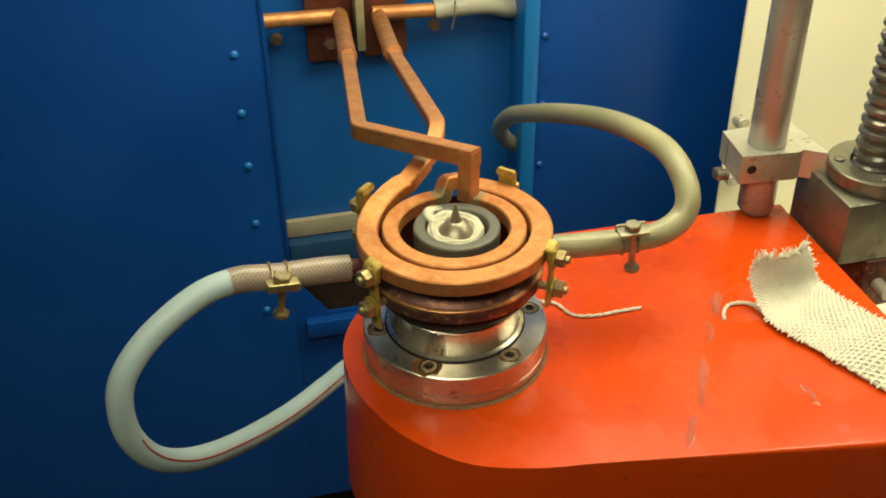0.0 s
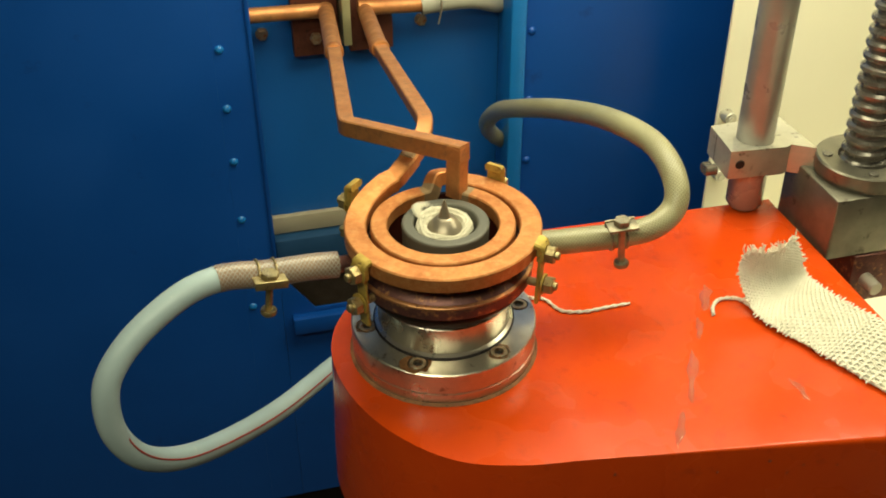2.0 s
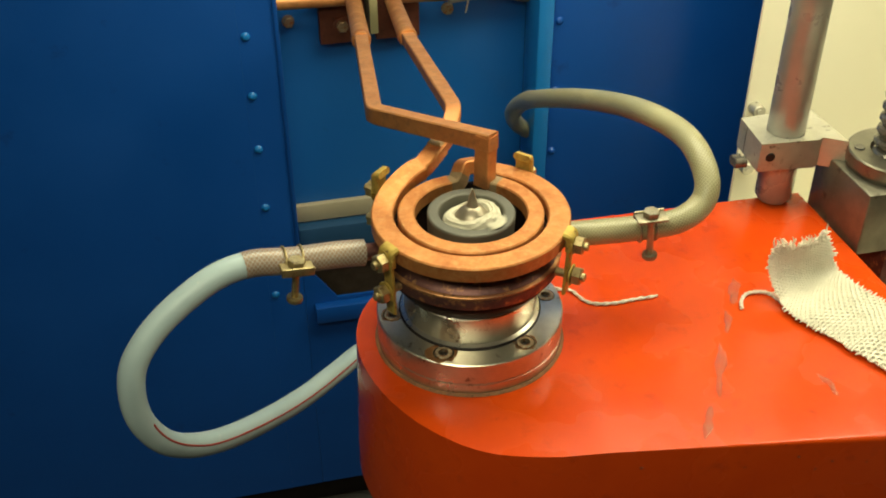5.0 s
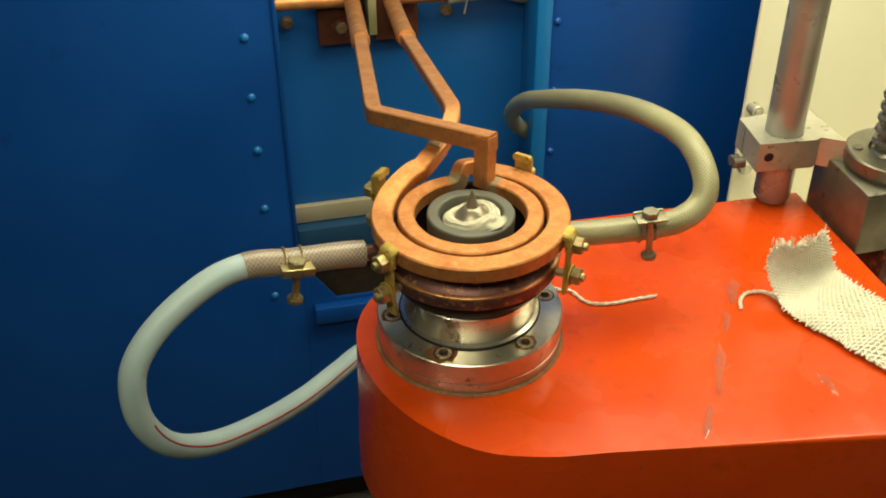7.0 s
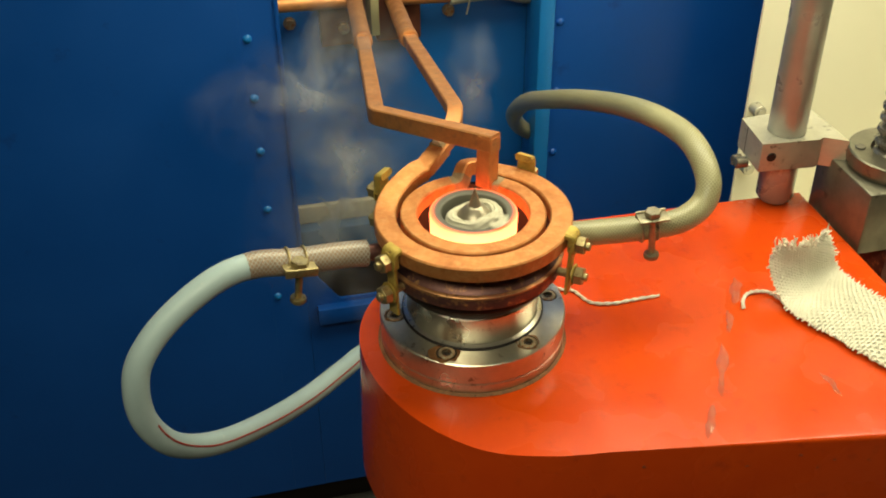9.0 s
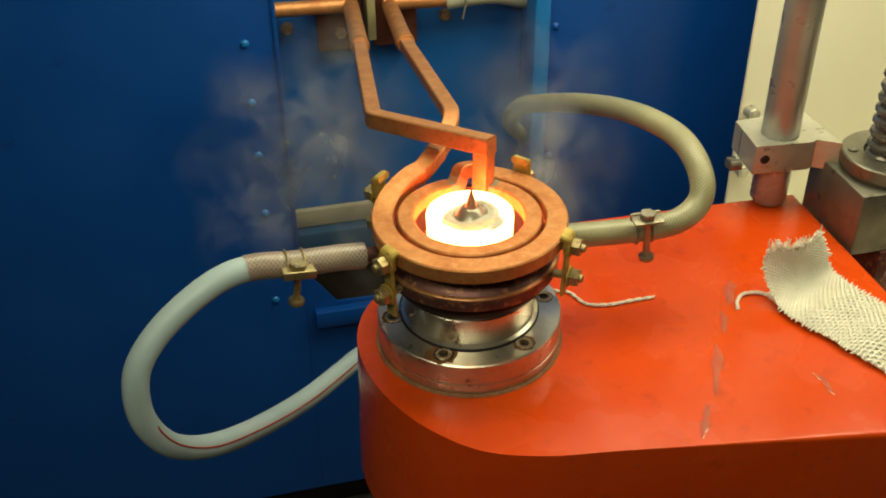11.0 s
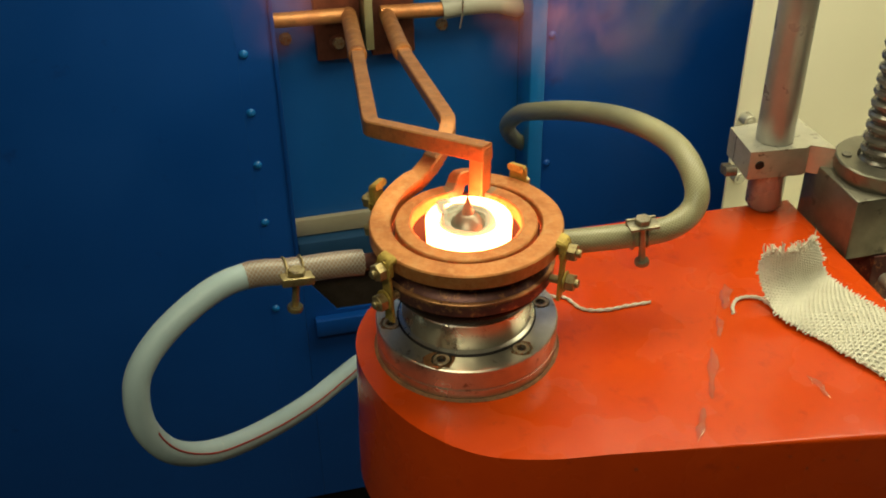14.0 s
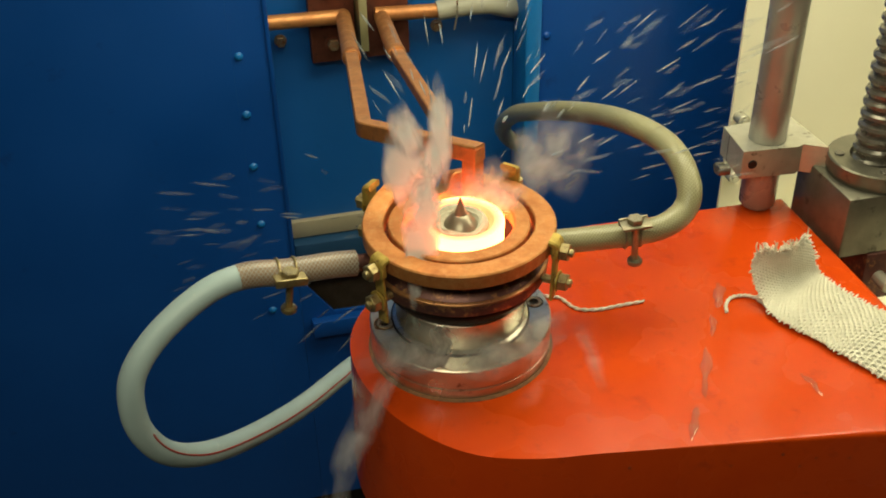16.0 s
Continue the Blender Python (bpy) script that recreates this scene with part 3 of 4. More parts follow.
for top, col, target in ((TOP1, COL1, BEND1), (TOP2, COL2, BEND2)):
    way = (col - top).normalized()
    on = (target - col).normalized()
    tube = part("lead_tube", sweep([top - way * 0.01, col - way * 0.004, col], ring_shape(0.0104, 28)), COPPER_BRIGHT, coil)
    part("collar", sweep([col - way * 0.001, col + on * 0.001, col + on * 0.007, col + on * 0.011, col + on * 0.0115], ring_shape(0.0108, 28), scales=[0.96, 1.04, 1.03, 0.93, 0.8]), COPPER, tube)
tubes = thing("cooling_tubes", "round copper cooling tubes across the terminals", "pipe")
part("left_tube", sweep([uvz(-0.16, 0.612, 0.0800), uvz(0.0, 0.612, 0.0760)], ring_shape(0.0100, 28)), COPPER_BRIGHT, tubes)
part("right_tube", sweep([uvz(0.040, 0.614, 0.0735), uvz(0.140, 0.614, 0.0690)], ring_shape(0.0100, 28)), COPPER_BRIGHT, tubes)
white = thing("white_hose", "short white hose pushed over a copper tube", "hose")
body = part("hose_body", sweep(spline([uvz(0.125, 0.614, 0.0690), uvz(0.16, 0.614, 0.0715), uvz(0.20, 0.618, 0.0690), uvz(0.235, 0.628, 0.0560), uvz(0.27, 0.665, 0.04)]), ring_shape(0.0135, 24)), HOSE_WHITE, white)
part("wire_tie", sweep([uvz(0.150, 0.598, 0.09), uvz(0.1495, 0.596, 0.068), uvz(0.1445, 0.594, 0.048)], ring_shape(0.0012, 8)), STEEL, body)

# ---- quench head, spindle flange ----
head = thing("quench_head", "oxidised dark copper quench ring below the coil", "quench ring")
part("shell", revolve([(0.0640, 0.1100), (0.0672, 0.1100), (0.0692, 0.1020), (0.0735, 0.0984), (0.0752, 0.0970), (0.0760, 0.0940), (0.0755, 0.0850), (0.0740, 0.0838), (0.0690, 0.0832), (0.0685, 0.0805),
                       (0.0600, 0.0805)], closed=True), COPPER_DARK, head)
part("lower_skirt", revolve([(0.0684, 0.0803), (0.0672, 0.0745), (0.0655, 0.0715), (0.0648, 0.0690), (0.0618, 0.0655), (0.0540, 0.0655), (0.0600, 0.0803)], closed=True), BLACK, head, "black lower skirt")
# black liner added so the deep gap inside the coil stays dark
part("dark_bore_liner", revolve([(0.0592, 0.0810), (0.0638, 0.1098), (0.0620, 0.1098), (0.0575, 0.0810)], closed=True), BLACK, head, "black liner added to darken the bore")
# black ring added under the coil to block glow and darken the gap
part("gap_blocker", revolve([(0.0650, 0.1101), (0.0690, 0.1101), (0.0690, 0.1165), (0.0650, 0.1165)], closed=True), BLACK, head)
# bright ring paints the lip's highlight along with its worn patches
part("highlit_edge", revolve([(0.0738, 0.0984), (0.0753, 0.0981), (0.0764, 0.0970), (0.0765, 0.0955), (0.0755, 0.0948), (0.0745, 0.0960)], closed=True), COPPER_EDGE, head, "bright copper edge in patches, painted highlight and wear together")
part("lower_lip", revolve([(0.0690, 0.0760), (0.0702, 0.0770), (0.0702, 0.0795), (0.0690, 0.0805)], closed=True), BLACK, head)

spindle = thing("spindle_flange", "polished steel spindle flange bolted onto the red table", "flange")
NECK = 0.0575
part("neck", revolve([(0, 0.0300), (NECK + 0.003, 0.0300), (NECK + 0.003, 0.0340), (NECK, 0.0355), (NECK, 0.0600), (NECK - 0.0015, 0.0615), (0.052, 0.0650), (0, 0.0650)]), STEEL, spindle)
# black band standing in for the dark groove at the neck's foot
part("neck_groove_band", revolve([(NECK + 0.0032, 0.0318), (NECK + 0.0046, 0.0318), (NECK + 0.0044, 0.0330), (NECK + 0.0032, 0.0338)], closed=True), BLACK, spindle)


def flange_bm(r, z0, z1, holes, hole_r, deep, n=120):
    """A disc with a turned groove and sunk bolt holes."""
    bm = bmesh.new()
    rows = [(r - 0.0006, z0), (r, z0 + 0.001), (r, 0.0108), (r - 0.0012, 0.0112), (r - 0.0012, 0.0122), (r, 0.0126), (r, z1 - 0.001), (r - 0.001, z1)]
    rings = [[bm.verts.new((a * math.cos(2 * math.pi * i / n), a * math.sin(2 * math.pi * i / n), z)) for i in range(n)] for a, z in rows]
    for a, b in zip(rings, rings[1:]):
        for i in range(n):
            bm.faces.new((a[i], a[(i + 1) % n], b[(i + 1) % n], b[i]))
    bm.faces.new(rings[0][::-1])
    edges = [bm.edges.get((rings[-1][i], rings[-1][(i + 1) % n])) for i in range(n)]
    for x, y in holes:
        top = [bm.verts.new((x + hole_r * math.cos(2 * math.pi * i / 28), y + hole_r * math.sin(2 * math.pi * i / 28), z1)) for i in range(28)]
        low = [bm.verts.new((v.co.x, v.co.y, z1 - deep)) for v in top]
        edges += [bm.edges.new((top[i], top[(i + 1) % 28])) for i in range(28)]
        for i in range(28):
            bm.faces.new((top[i], low[i], low[(i + 1) % 28], top[(i + 1) % 28]))
        bm.faces.new(low)
    bmesh.ops.triangle_fill(bm, use_beauty=True, use_dissolve=False, edges=edges, normal=(0, 0, 1))
    return bm


BOLTS = [(0.0685 * math.cos(radians(a)), 0.0685 * math.sin(radians(a))) for a in (-109.5, -48.5, 11.5, 71.5, 131.5, -168.5)]
part("grime_bead", revolve([(0.0813, 0.0002), (0.0838, 0.0002), (0.0832, 0.0012), (0.0813, 0.0022)], closed=True), BEAD, spindle, "brown grimy bead of sealant")
part("flange_disc", flange_bm(0.0812, 0.0005, 0.0320, BOLTS, 0.0088, 0.006), STEEL_FLANGE, spindle)


def stain_bm(inner, outer, seed, n=48):
    """A flat stain with a ragged rim round a hole."""
    bm = bmesh.new()
    rows = []
    for k in (0, 1):
        row = []
        for i in range(n):
            a = 2 * math.pi * i / n
            r = inner if k == 0 else outer * (1 + (0.34 if seed == 0 else 0.04) * max(math.cos(a - 3.2), 0) ** 2 + 0.22 * noise.noise(Vector((math.cos(a) * 2, math.sin(a) * 2, seed))))
            row.append(bm.verts.new((r * math.cos(a), r * math.sin(a), 0.03218)))
        rows.append(row)
    for i in range(n):
        j = (i + 1) % n
        bm.faces.new((rows[0][i], rows[0][j], rows[1][j], rows[1][i]))
    return bm


for spot, wide in ((0, 0.0116), (1, 0.0098), (5, 0.0096)):
    part("bolt_stain", stain_bm(0.0088, wide, spot), RUST, spindle, "rust stain round a bolt", at=pose(BOLTS[spot][0], BOLTS[spot][1], 0))


def socket_bolt_bm():
    bm = revolve([(0, 0), (0.0076, 0), (0.0076, 0.0062), (0.0070, 0.0068), (0.0042, 0.0068), (0.0038, 0.0030), (0, 0.0030)], 24)
    return bm


first = None
for x, y in BOLTS:
    if first is None:
        first = thing("socket_bolt", "rusty socket head bolt sunk into the steel flange", "bolt", "flange bolts", at=pose(x, y, 0.0260))
        part("head", socket_bolt_bm(), RUSTY, first)
        part("hex_socket", hexagon(0.0040, 0.0030, 0.0042, 0), BLACK, first)
    else:
        copy_thing(first, pose(x, y, 0.0260, 0, 0, x * 900))


# ---- brass clamps that hold the coil to the quench head ----
def clamp(angle, z_low, z_high, tab, out=0.0):
    ob = thing("coil_clamp", "yellow brass strap clamp with two zinc bolts on the coil", "clamp", "coil clamps", at=pose(0, 0, 0, 0, 0, angle) @ pose(out, 0, 0))
    part("strap", sweep(fillet([(0.0845, 0, z_low), (0.0855, 0, 0.1), (0.0868, 0, z_high - 0.004), (0.0868, 0, z_high)], 0.004, 3), bar_shape(0.0030, 0.0115, 0.0008), up=(0, 1, 0)), BRASS, ob)
    part("hook", sweep(fillet([(0.0868, 0, z_high - 0.012), (0.0872, 0, z_high + tab), (0.0810, 0, z_high + tab + 0.001)], 0.004, 4), bar_shape(0.0062, 0.0165, 0.0016), up=(0, 1, 0)), BRASS, ob)
    for z, reach in ((0.1205, 0.1012), (0.0900, 0.1008)):
        b = part("bolt", moved(revolve([(0, 0.070), (0.0036, 0.070), (0.0036, reach - 0.0006), (0.0030, reach), (0, reach)], 16), pose(0, 0, z, 0, 90, 0)), NUT, ob)
        part("nut", moved(hexagon(0.0078, 0.0900, 0.0975), pose(0, 0, z, 0, 90, 0)), NUT, b)
        part("washer", moved(revolve([(0.0030, 0.0885), (0.0092, 0.0885), (0.0092, 0.0898), (0.0030, 0.0898)], 24, closed=True), pose(0, 0, z, 0, 90, 0)), BRASS, b)
    return ob


clamp(-140, 0.068, 0.128, 0.001)
clamp(-23, 0.072, 0.128, 0.001)
clamp(149, 0.075, 0.134, 0.005, 0.004)
clamp(56, 0.075, 0.134, 0.006)

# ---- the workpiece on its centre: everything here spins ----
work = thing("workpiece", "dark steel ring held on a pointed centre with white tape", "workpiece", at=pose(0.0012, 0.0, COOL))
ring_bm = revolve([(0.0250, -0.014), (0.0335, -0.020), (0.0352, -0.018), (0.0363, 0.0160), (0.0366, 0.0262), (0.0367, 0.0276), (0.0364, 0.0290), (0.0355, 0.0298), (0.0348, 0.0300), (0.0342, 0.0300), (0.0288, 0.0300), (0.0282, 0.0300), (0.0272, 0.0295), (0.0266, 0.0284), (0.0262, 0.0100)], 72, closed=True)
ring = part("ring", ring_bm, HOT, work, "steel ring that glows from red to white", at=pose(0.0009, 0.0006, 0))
part("centre", revolve([(0, -0.036), (0.021, -0.036), (0.0165, 0.0180), (0.0158, 0.0235), (0.0138, 0.0268), (0.0075, 0.0345), (0.0054, 0.0352), (0.0048, 0.0362), (0.0006, 0.0512), (0, 0.0515)], 48), CENTRE, work, "pointed ground steel centre")


def tape_bm():
    """Crumpled tape bunched round the centre, in folds that run with the winding, thicker on one side."""
    bm = bmesh.new()
    nu, nv, grid = 150, 40, []
    for i in range(nu):
        a = 2 * math.pi * i / nu
        row = []
        for j in range(nv):
            b = 2 * math.pi * j / nv
            fold = noise.noise(Vector((math.cos(a) * 1.3, math.sin(a) * 1.3, math.cos(b) * 1.2))) * 0.5 + 0.55 - 0.8 * abs(math.sin(5 * b + 1.6 * math.sin(2 * a) + 0.9 * math.sin(5 * a))) + 0.5 * noise.noise(Vector((math.cos(a) * 6, math.sin(a) * 6, math.sin(b) * 3)))
            fat = 1.0 + 0.22 * math.cos(a - 2.2) + 0.16 * math.sin(3 * a + 1)
            r = 0.0188 + 0.0009 * math.sin(2 * a) + math.cos(b) * 0.0050 * fat * (1 + 0.20 * fold)
            z = 0.0235 + 0.0016 * math.cos(a - 2.2) + math.sin(b) * 0.0060 * fat * (1 + 0.24 * fold)
            row.append(bm.verts.new((r * math.cos(a), r * math.sin(a), z)))
        grid.append(row)
    for i in range(nu):
        for j in range(nv):
            k, m = (i + 1) % nu, (j + 1) % nv
            bm.faces.new((grid[i][j], grid[k][j], grid[k][m], grid[i][m]))
    return bm


wrap = part("tape", tape_bm(), WRAP, work, "crumpled white heat tape")
part("tape_tail", sweep(spline([(-0.019, 0.009, 0.030), (-0.0225, 0.015, 0.0325), (-0.0215, 0.0225, 0.0325), (-0.014, 0.0265, 0.0310)], 5), [(0.0040 * math.cos(t), 0.0011 * math.sin(t)) for t in [math.pi * j / 4 for j in range(8)]]), WRAP, wrap)

# ---- the red cantilever table ----
EDGE = 0.405


def table_outline():
    nose = spline([(0.100, 0.153, 0), (0.060, 0.1525, 0), (-0.002, 0.1330, 0), (-0.0554, 0.0900, 0), (-0.0845, 0.0590, 0), (-0.0995, 0.0150, 0), (-0.0955, -0.0390, 0), (-0.0715, -0.0950, 0), (-0.0300, -0.1400, 0), (0.0200, -0.1600, 0), (0.0750, -0.1680, 0)], 6)
    return [(p.x, p.y) for p in nose] + [(EDGE, -0.2205), (EDGE, 0.153)]


table = thing("machine_table", "glossy red-orange painted cast machine table, wet and smeared", "machine table", at=MACHINE)
casting = prism(table_outline(), -0.148, 0.0, 0.0085, 5)
for v in casting.verts:     # cast sides with a slight draft
    f = 1 + 0.022 * min(max(-v.co.z, 0) / 0.155, 1)
    if v.co.x < 0.3:
        v.co.x, v.co.y = 0.1 + (v.co.x - 0.1) * f, v.co.y * f
part("casting", casting, RED, table)
for u, v, s in ((0.0225, -0.1575, 0.0035), (0.0265, -0.1580, 0.0022), (0.0150, -0.1560, 0.0018), (0.210, -0.1880, 0.0020)):
    part("paint_chip", moved(revolve([(0, 0.0004), (s * 0.7, 0.0003), (s, -0.0006), (0, -0.0006)], 9), pose(0, 0, 0, 35, 0, 0)), BLACK, table, "dark chip in the paint", at=pose(u, v, -0.0016))

# ---- slide column, guide rod, lead screw (machine axes) ----
column = thing("machine_column", "cream painted steel machine column behind the slide", "column", at=MACHINE)
part("front_panel", box((0.487, 0.43, FLOOR), (1.2, 0.434, 1.44)), CREAM, column)
part("base_box", box((0.4885, -0.5, FLOOR), (1.2, 0.4285, -0.25), 0.004), CREAM, column)
for u, z in ((0.4985, -0.052), (0.4970, -0.139)):
    b = thing("panel_screw", "round steel screw on the cream column edge", "screw", "panel screws", at=MACHINE @ pose(u, 0.43, z) @ BACKWARD)
    part("head", revolve([(0, 0.020), (0.0045, 0.020), (0.0045, 0.0170), (0.0080, 0.0170), (0.0088, 0.0160), (0.0088, 0.0), (0, 0.0)], 28), STEEL_DULL, b)
rod = thing("guide_rod", "polished steel guide rod through a clamp block", "rod", at=pose(0.3262, 0.2225, 0))
part("shaft", revolve([(0, 0.001), (0.0150, 0.001), (0.0190, 0.0065), (0.0190, 0.676), (0.0170, 0.680), (0, 0.680)], 56), STEEL_ROD, rod)


def plan(outline, hole, z0, z1, n=48):
    """A plate of the given outline with a round hole through it."""
    bm = bmesh.new()
    cx, cy, r = hole
    loops = []
    for z in (z0, z1):
        out = [bm.verts.new((x, y, z)) for x, y in outline]
        ins = [bm.verts.new((cx + r * math.cos(2 * math.pi * i / n), cy + r * math.sin(2 * math.pi * i / n), z)) for i in range(n)]
        edges = [bm.edges.new((s[i], s[(i + 1) % len(s)])) for s in (out, ins) for i in range(len(s))]
        bmesh.ops.triangle_fill(bm, use_beauty=True, edges=edges, normal=(0, 0, 1))
        loops.append((out, ins))
    for k in (0, 1):
        a, b = loops[0][k], loops[1][k]
        for i in range(len(a)):
            j = (i + 1) % len(a)
            bm.faces.new((a[i], a[j], b[j], b[i]))
    return bm


block = thing("clamp_block", "machined steel clamp block round the guide rod", "clamp block")
part("jaw", plan([(0.2945, 0.1925), (0.3535, 0.2010), (0.3590, 0.2060), (0.3830, 0.1975), (0.3625, 0.2700), (0.2865, 0.2480)], (0.3262, 0.2225, 0.0193), 0.0505, 0.0825), STEEL_DULL, block)
part("slit", box((-0.0004, -0.001, 0.051), (0.0015, 0.0012, 0.0815)), BLACK, block, at=pose(0.2893, 0.2310, 0))
part("screw_hole", revolve([(0, 0.0012), (0.0042, 0.0012), (0.0050, 0.0004), (0.0050, -0.001), (0, -0.001)], 24), BLACK, block, at=pose(0.3060, 0.1942, 0.0665, 90, 0, 8))
part("pinch_bolt", revolve([(0, 0.009), (0.0052, 0.009), (0.0060, 0.008), (0.0060, 0), (0, 0)], 24), STEEL_OIL, block, at=pose(0.2885, 0.236, 0.040, 0, -90, 8))
part("pinch_bolt", revolve([(0, 0.012), (0.0052, 0.012), (0.0060, 0.011), (0.0060, 0), (0, 0)], 24), STEEL_OIL, block, at=pose(0.2905, 0.222, 0.045, 0, -90, 8))

U0, V0 = 0.4065, 0.0400
nut_block = thing("nut_block", "oily ground steel nut block beside the red table", "nut block", at=MACHINE)
part("body", box((U0, V0, -0.010), (U0 + 0.13, V0 + 0.098, 0.0600), 0.0025), STEEL_NUT, nut_block)
nut = part("nut_flange", revolve([(0.026, 0.0600), (0.0450, 0.0600), (0.0450, 0.0640), (0.0480, 0.0655), (0.0480, 0.0775), (0.0465, 0.0790), (0.0265, 0.0790)], 72, closed=True), STEEL_NUT, nut_block, at=pose(U0 + 0.0530, V0 + 0.0450, 0))
for a in (160, 250, 340, 70):
    part("bolt", revolve([(0, 0.0810), (0.0045, 0.0810), (0.0050, 0.0805), (0.0050, 0.0785), (0, 0.0785)], 20), STEEL_OIL, nut, at=pose(0.037 * math.cos(radians(a)), 0.037 * math.sin(radians(a)), 0))
bracket = thing("limit_bracket", "dark greasy bracket with a bolt under the nut block", "bracket", at=MACHINE)
part("body", box((U0 + 0.034, V0 - 0.002, -0.0700), (U0 + 0.14, V0 + 0.06, -0.0102), 0.003), COPPER_DARK, bracket)
part("bolt", revolve([(0, 0.020), (0.0065, 0.020), (0.0075, 0.019), (0.0075, 0), (0, 0)], 24), STEEL_DULL, bracket, at=pose(U0 + 0.052, V0 - 0.002, -0.040) @ BACKWARD)
screw = thing("lead_screw", "greased dark steel lead screw with a round thread", "lead screw", at=MACHINE @ pose(U0 + 0.0530, V0 + 0.0450, 0))
part("core", revolve([(0, FLOOR), (0.0205, FLOOR), (0.0205, 0.676), (0.0185, 0.680), (0, 0.680)], 40), STEEL_OIL, screw)
PITCH = 0.0125
turns = int(0.55 / PITCH)
helix = [(0.0205 * math.cos(2 * math.pi * i / 30), 0.0205 * math.sin(2 * math.pi * i / 30), 0.07 + PITCH * i / 30) for i in range(turns * 30)]
part("thread", sweep(helix, [(0.0046 * math.cos(t), 0.0046 * math.sin(t)) for t in [2 * math.pi * j / 8 for j in range(8)]]), STEEL_OIL, screw)

# ---- hoses ----
LEFT = [(-0.0700, -0.0080, 0.098), (-0.0835, -0.0141, 0.0991), (-0.1084, -0.0227, 0.1026), (-0.145, -0.0373, 0.107), (-0.1779, -0.0491, 0.1119), (-0.2071, -0.0657, 0.1077), (-0.2409, -0.0888, 0.0877), (-0.2616, -0.1065, 0.0639),
        (-0.2682, -0.1135, 0.0384), (-0.2676, -0.1113, 0.0026), (-0.2574, -0.0992, -0.0333), (-0.2417, -0.0775, -0.0607), (-0.2195, -0.0481, -0.0815), (-0.1934, 0.003, -0.1088), (-0.163, 0.059, -0.130),
        (-0.135, 0.124, -0.152), (-0.115, 0.20, -0.19), (-0.08, 0.34, -0.28), (-0.04, 0.50, -0.40), (-0.03, 0.66, -0.55)]
RIGHT = [(0.060, 0.026, 0.085), (0.084, 0.031, 0.085), (0.114, 0.035, 0.085), (0.155, 0.042, 0.085), (0.184, 0.045, 0.090), (0.204, 0.055, 0.100), (0.210, 0.066, 0.115), (0.2054, 0.090, 0.130), (0.1953, 0.125, 0.1337),
         (0.1745, 0.165, 0.1307), (0.1540, 0.235, 0.1061), (0.1259, 0.325, 0.0662), (0.0982, 0.420, 0.0179), (0.0812, 0.500, -0.0269), (0.0719, 0.565, -0.0780), (0.0850, 0.628, -0.1300), (0.1100, 0.665, -0.165)]
left_line, right_line = spline(LEFT, 8), spline(RIGHT, 8)
HOSE = 0.0108
hose = thing("water_hose", "milky pale blue plastic water hose looping beside the table", "hose", "water hoses")
part("tube", sweep(left_line[28:], ring_shape(HOSE, 24)), PVC, hose)
part("braided_end", sweep(left_line[10:34], ring_shape(HOSE + 0.0004, 24)), HOSE_END, hose, "braided hose end with copper showing through")


def beside(line, right, rise, r):
    """A line laid along a hose's skin."""
    out = []
    for a, b, c in zip(line, line[1:], line[2:]):
        t = (c - a).normalized()
        s = t.cross(Vector((0, 0, 1))).normalized()
        out.append(b + (s * right + s.cross(t) * rise) * r)
    return out


part("red_line", sweep(beside(left_line[72:], 0.90, 0.40, HOSE), ring_shape(0.0009, 8)), LINE_RED, hose, "thin red marking line")
part("nipple", sweep(left_line[0:14], ring_shape(0.0072, 24)), COPPER_DARK, hose, "brown copper nipple")
hose = thing("water_hose", "yellowed braided plastic water hose curving into the cabinet", "hose", "water hoses")
part("tube", sweep(right_line[5:], ring_shape(HOSE + 0.0005, 24)), HOSE_TAN, hose)
part("nipple", sweep(right_line[0:12], ring_shape(0.0072, 24)), COPPER_DARK, hose, "brown copper nipple")


def hose_clamp(line, i, flip, long, zinc):
    """Two wire bands round the hose, a pressed plate and a long upright bolt at its front."""
    c = line[i]
    t = (line[i + 1] - line[i - 1]).normalized()
    ob = thing("hose_clamp", "zinc plated double wire hose clamp with a long bolt", "hose clamp", "hose clamps")
    s = t.cross(Vector((0, 0, 1))).normalized()
    if s.y > 0:
        s = -s
    up = s.cross(t)
    up = up if up.z > 0 else -up
    for k in (-1, 1):
        p = c + t * 0.0070 * k
        loop = [p + (s * math.cos(2 * math.pi * j / 32) + up * math.sin(2 * math.pi * j / 32)) * (HOSE + 0.0013) for j in range(32)]
        part("wire_band", sweep(loop, ring_shape(0.0011, 8), up=t, closed=True), zinc, ob)
    m = Matrix.Translation(c + s * (HOSE + 0.0035) + up * flip) @ Matrix((t, -s if t.cross(-s).dot(up) > 0 else s, up)).transposed().to_4x4()
    part("plate", moved(box((-0.0135, -0.0085, -0.0022), (0.0135, 0.0085, 0.0005), 0.0012), m), zinc, ob)
    part("plate_lip", moved(box((-0.0135, 0.006, -0.0055), (0.0135, 0.0085, 0.0022), 0.0010), m), zinc, ob)
    bolt = part("bolt", moved(revolve([(0, 0.003), (0.0030, 0.003), (0.0030, 0.001 - long), (0.0024, -long), (0, -long)], 16), m), zinc, ob)
    part("head", moved(hexagon(0.0074, 0.0008, 0.0062), m), zinc, bolt)
    part("end_nut", moved(revolve([(0.0028, 0.0030 - long), (0.0062, 0.0030 - long), (0.0067, 0.0040 - long), (0.0067, 0.0065 - long), (0.0062, 0.0075 - long), (0.0028, 0.0075 - long)], 24, closed=True), m), zinc, bolt)


